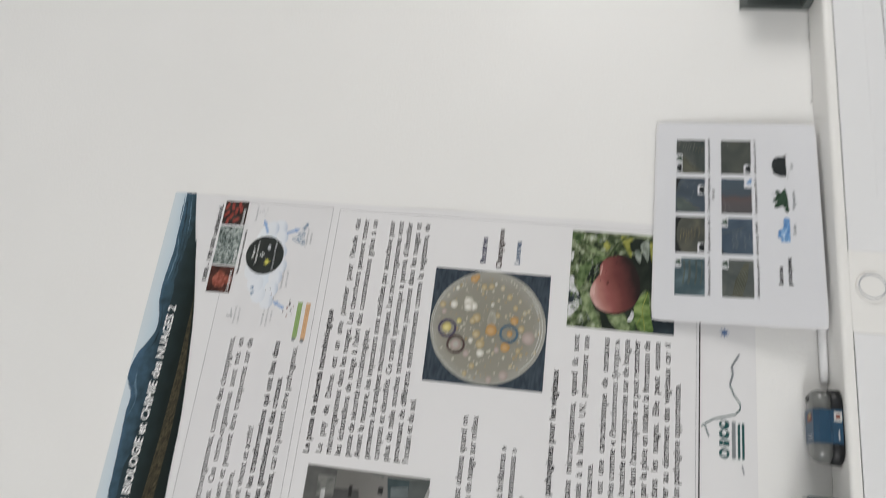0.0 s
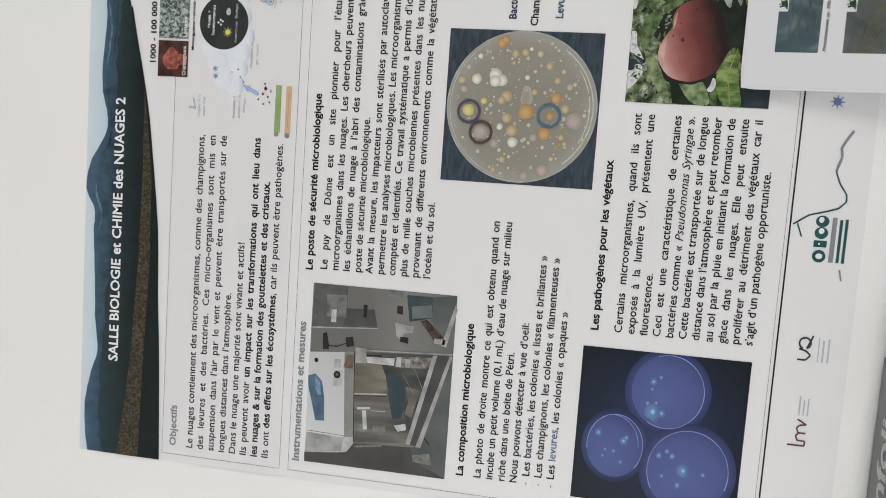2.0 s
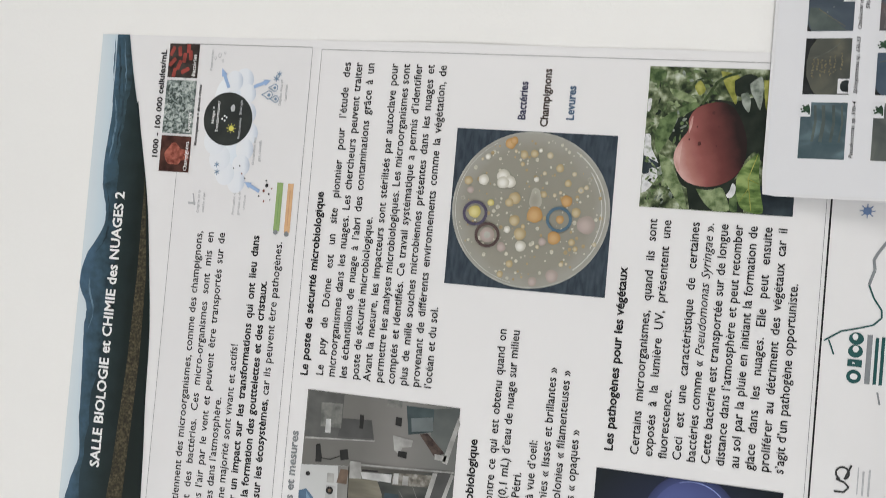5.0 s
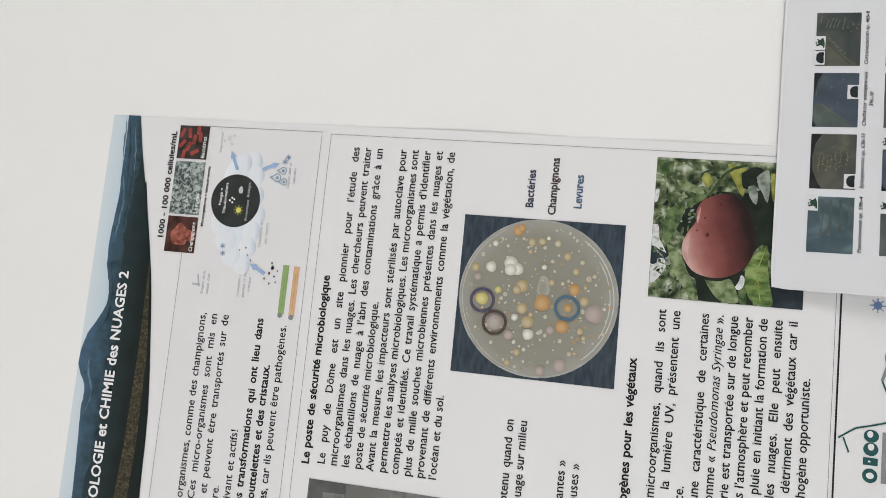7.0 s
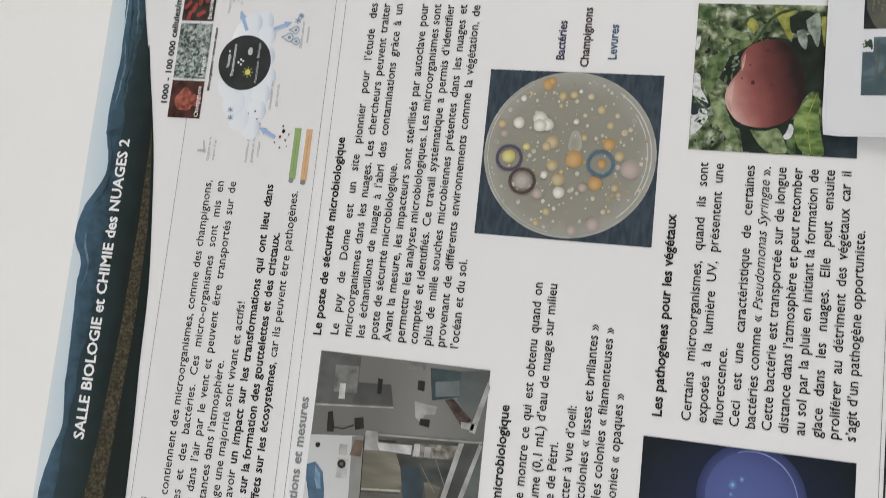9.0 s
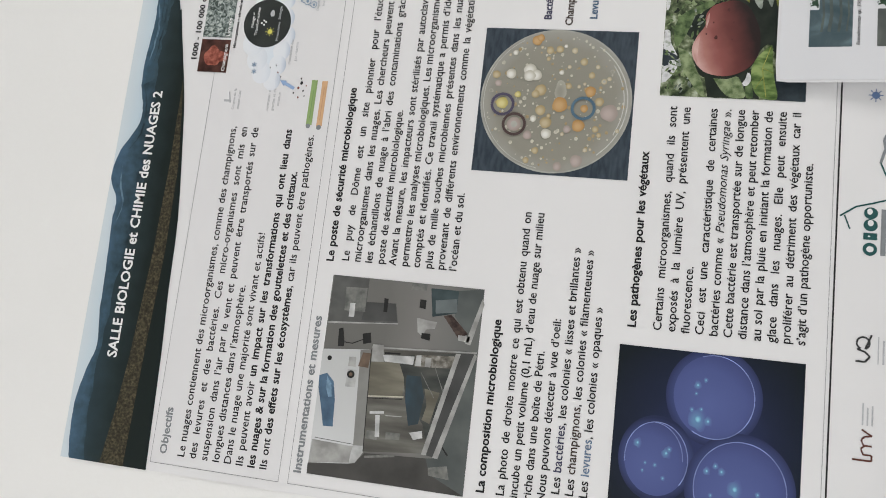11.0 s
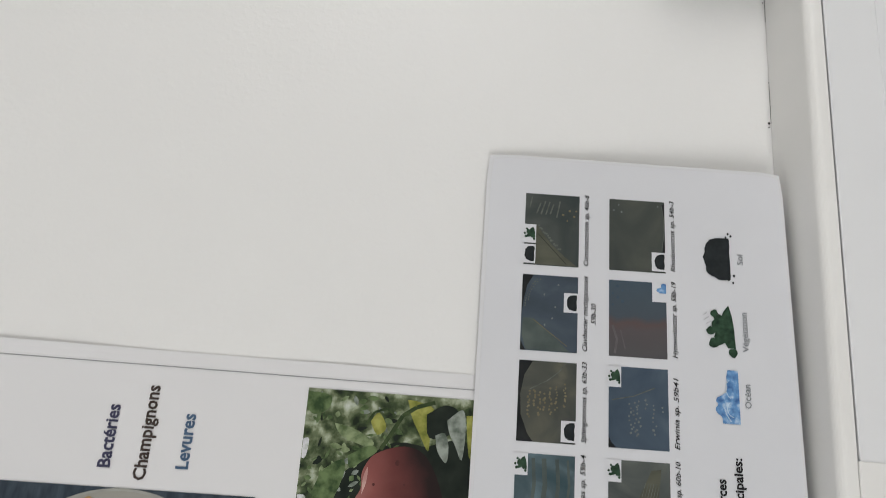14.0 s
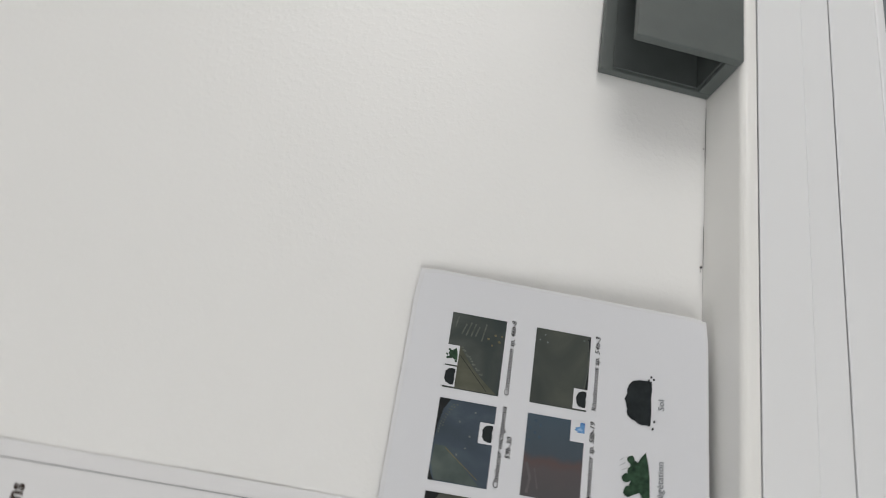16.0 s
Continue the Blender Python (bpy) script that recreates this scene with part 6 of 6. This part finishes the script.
# the roll inside
bm = bmesh.new()
bmesh.ops.create_cone(bm, cap_ends=True, segments=36, radius1=0.0185, radius2=0.0185, depth=0.33, matrix=Matrix.Translation((0.045, (FB + FF) / 2, LEDGE + 0.021)) @ Matrix.Rotation(radians(90), 4, "Y"))
part("foil_roll", bm, FOIL, foil_box, "silver foil roll", True)
bm = bmesh.new()
bmesh.ops.create_grid(bm, x_segments=14, y_segments=8, size=1)
for v in bm.verts:
    a, b = v.co.x, v.co.y
    v.co = (0.200 + a * 0.013, (FB + FF) / 2 + 0.004 + b * 0.016, LEDGE + 0.044 + 0.006 * noise.noise(Vector((a * 3, b * 3, 1))) - 0.006 * b * b)
part("foil_end", bm, FOIL, foil_box, "crumpled foil edge")
bm = bmesh.new()
for i, (dx, dz) in enumerate(((0, 0.0075), (0.005, 0.006), (0.0075, 0.001), (0.0055, -0.005), (0, -0.0065), (-0.006, -0.006), (-0.0075, 0.0), (-0.005, 0.0055))):
    bm.verts.new((0.1985 + dx * 0.9, FF - 0.0027, LEDGE + 0.0205 + dz * 0.8))
bm.faces.new(bm.verts)
part("torn_patch", bm, WORN, foil_box, "torn pale patch")
for x, z, w_ in ((0.150, 0.024, 0.006), (0.118, 0.022, 0.004), (0.085, 0.026, 0.003), (0.05, 0.02, 0.004), (0.165, 0.010, 0.003)):
    part("scuff", box(x, x + w_, FF - 0.0003, FF + 0.0002, LEDGE + z, LEDGE + z + 0.0006), WORN, foil_box)

# a blister-packed case with a printed blue band
CLEAR = material("smoky_clear_plastic", (0.13, 0.135, 0.13), 0.3, 0.15, 60.0, 0.0, 300.0, 0.0, 0.6)
BLACK = material("black_plastic", (0.007, 0.008, 0.010), 0.5, 0.2, 80.0)
BAND = material("blue_printed_card", (0.020, 0.062, 0.115), 0.35, 0.1, 60.0)
CX0, CX1, CY0, CY1, CZ = 0.286, 0.374, -0.0440, -0.005, LEDGE + 0.0305
case = thing("plastic_case", "small smoky plastic case with black base and blue printed band", "case", ((CX0 + CX1) / 2, -0.027, LEDGE))


def pill(x0, x1, y0, y1, z0, z1, r_, rz, n=6):
    """A slab with round ends seen from above and softened top edges."""
    bm = bmesh.new()
    rings = []
    for k in range(5):
        f = k / 4
        inset_ = rz * (1 - math.sin(math.pi / 2 * min(1, (1 - f) * 1.0 + 0.0))) if z1 > z0 else 0
        z = z0 + (z1 - z0) * (0 if k == 0 else 0.35 + 0.65 * math.sin(math.pi / 2 * (k / 4)) if k else 0)
        ring_ = []
        for cx, cy, a0 in ((x1 - r_, y1 - r_, 0), (x0 + r_, y1 - r_, 90), (x0 + r_, y0 + r_, 180), (x1 - r_, y0 + r_, 270)):
            for i in range(n + 1):
                a = radians(a0 + 90 * i / n)
                rr = r_ - inset_
                ring_.append(bm.verts.new((cx + rr * math.cos(a), cy + rr * math.sin(a), z)))
        rings.append(ring_)
    for a, b in zip(rings, rings[1:]):
        for i in range(len(a)):
            j = (i + 1) % len(a)
            bm.faces.new((a[i], a[j], b[j], b[i]))
    bm.faces.new(rings[0][::-1]), bm.faces.new(rings[-1])
    return bm


part("base", pill(CX0, CX1, CY0, CY1, LEDGE + 0.0003, LEDGE + 0.012, 0.0185, 0.002), BLACK, case, "black plastic base", True)
shell = part("shell", pill(CX0 + 0.001, CX1 - 0.001, CY0 + 0.004, CY1 - 0.001, LEDGE + 0.012, CZ, 0.0165, 0.007), CLEAR, case, "smoky clear plastic top", True)
wrap = [(CY0 - 0.0008, LEDGE + 0.0018), (CY0 - 0.0008, LEDGE + 0.0122), (CY0 + 0.0026, LEDGE + 0.0145), (CY0 + 0.0030, CZ - 0.0045), (CY0 + 0.0085, CZ + 0.0005), (CY1 - 0.006, CZ + 0.0005), (CY1 - 0.002, CZ - 0.004), (CY1 - 0.0016, LEDGE + 0.014), (CY1 - 0.0024, LEDGE + 0.014), (CY1 - 0.003, CZ - 0.005), (CY1 - 0.0066, CZ - 0.0004), (CY0 + 0.009, CZ - 0.0004), (CY0 + 0.0037, CZ - 0.005), (CY0 + 0.0034, LEDGE + 0.0150), (CY0, LEDGE + 0.0118), (CY0, LEDGE + 0.0018)]
band_ob = part("printed_band", extrude_x(wrap, 0.309, 0.348), BAND, case, "dark blue printed band")
part("picture", box(0.3335, 0.3425, CY0 + 0.0130, CY1 - 0.014, CZ + 0.0006, CZ + 0.0009), RED_INK, band_ob, "orange and red print")
part("picture", box(0.3370, 0.3435, CY0 + 0.0145, CY1 - 0.018, CZ + 0.0010, CZ + 0.0012), TAN_DOT, band_ob)
part("label_patch", box(0.3345, 0.3455, CY0 - 0.0012, CY0 - 0.0009, LEDGE + 0.0025, LEDGE + 0.0112), PRINT_WHITE, band_ob, "small white label")
part("label_dot", box(0.3375, 0.3425, CY0 - 0.0015, CY0 - 0.0013, LEDGE + 0.0045, LEDGE + 0.0092), RED_INK, band_ob)
for i in range(3):
    part("print_bar", box(0.3125 + 0.0025 * i, 0.3135 + 0.0025 * i, CY0 + 0.0125, CY1 - 0.012 - 0.004 * (i % 2), CZ + 0.0006, CZ + 0.0008), SOFT_INK, band_ob)
part("print_bar", box(0.3135, 0.3245, CY0 - 0.0012, CY0 - 0.0010, LEDGE + 0.0055, LEDGE + 0.0072), SOFT_INK, band_ob)
bm = bmesh.new()
bmesh.ops.create_cone(bm, cap_ends=True, segments=20, radius1=0.0040, radius2=0.0036, depth=0.0016, matrix=Matrix.Translation((0.3615, (CY0 + CY1) / 2 + 0.005, CZ + 0.0006)))
part("hang_hole", bm, BLACK, case, "dark hanging hole")
case.location.x += 0.012

# a white plastic tube end lying in the corner
tube = thing("plastic_tube", "short white plastic tube lying against the wall on the ledge", "tube", (0.46, -0.007, LEDGE))
bm = bmesh.new()
rings = []
for x, rr in ((0.396, 0.0026), (0.3985, 0.0040), (0.402, 0.0046), (0.430, 0.0050), (0.470, 0.0052), (0.520, 0.0052)):
    rings.append([bm.verts.new((x, -0.0066 + rr * math.cos(2 * math.pi * i / 20), LEDGE + 0.0054 + rr * math.sin(2 * math.pi * i / 20))) for i in range(20)])
for a, b in zip(rings, rings[1:]):
    for i in range(20):
        j = (i + 1) % 20
        bm.faces.new((a[i], a[j], b[j], b[i]))
bm.faces.new(rings[0][::-1]), bm.faces.new(rings[-1])
part("tube_body", bm, PVC, tube, "", True)

# grey open-ended holder standing on the ledge
HOLD = material("dark_grey_green_plastic", (0.085, 0.098, 0.094), 0.5, 0.08, 40.0, 0.0002, 400.0)
# the holder's own plastic, darkened to paint in the shade of its inside
HOLD_SHADE = material("shaded_grey_plastic", (0.055, 0.064, 0.062), 0.6, 0.1, 40.0)
HX0, HX1, HB, HF, HT = 0.953, 1.17, -0.0015, -0.0570, LEDGE + 0.098
holder = thing("wall_holder", "dark grey-green plastic open-ended holder standing on the trunking", "holder", (1.06, -0.03, LEDGE))
part("back_plate", box(HX0, HX1, HB - 0.0068, HB, LEDGE + 0.0004, HT, 0.0008), HOLD, holder)
part("floor_plate", box(HX0, HX1, HF + 0.0078, HB - 0.0070, LEDGE + 0.0004, LEDGE + 0.0115, 0.0008), HOLD, holder)
part("front_plate", box(HX0, HX1, HF, HF + 0.0075, LEDGE + 0.0004, HT - 0.0095, 0.0010), HOLD, holder)

# thin sheets added over floor and back; their dark colour stands for shade
part("inner_floor_shade", box(HX0 + 0.003, HX1 - 0.004, HF + 0.0082, HB - 0.0074, LEDGE + 0.0118, LEDGE + 0.0135, 0.0004, 1), HOLD_SHADE, holder, "added sheet coloured darker for the shade inside")
part("inner_back_shade", box(HX0 + 0.003, HX1 - 0.004, HB - 0.0085, HB - 0.0070, LEDGE + 0.0138, HT - 0.010, 0.0004, 1), HOLD_SHADE, holder, "added sheet coloured darker for the shade inside")
part("end_plate", box(HX1 - 0.006, HX1 - 0.0002, HF + 0.0078, HB - 0.0088, LEDGE + 0.0140, HT - 0.004, 0.0006, 1), HOLD, holder)
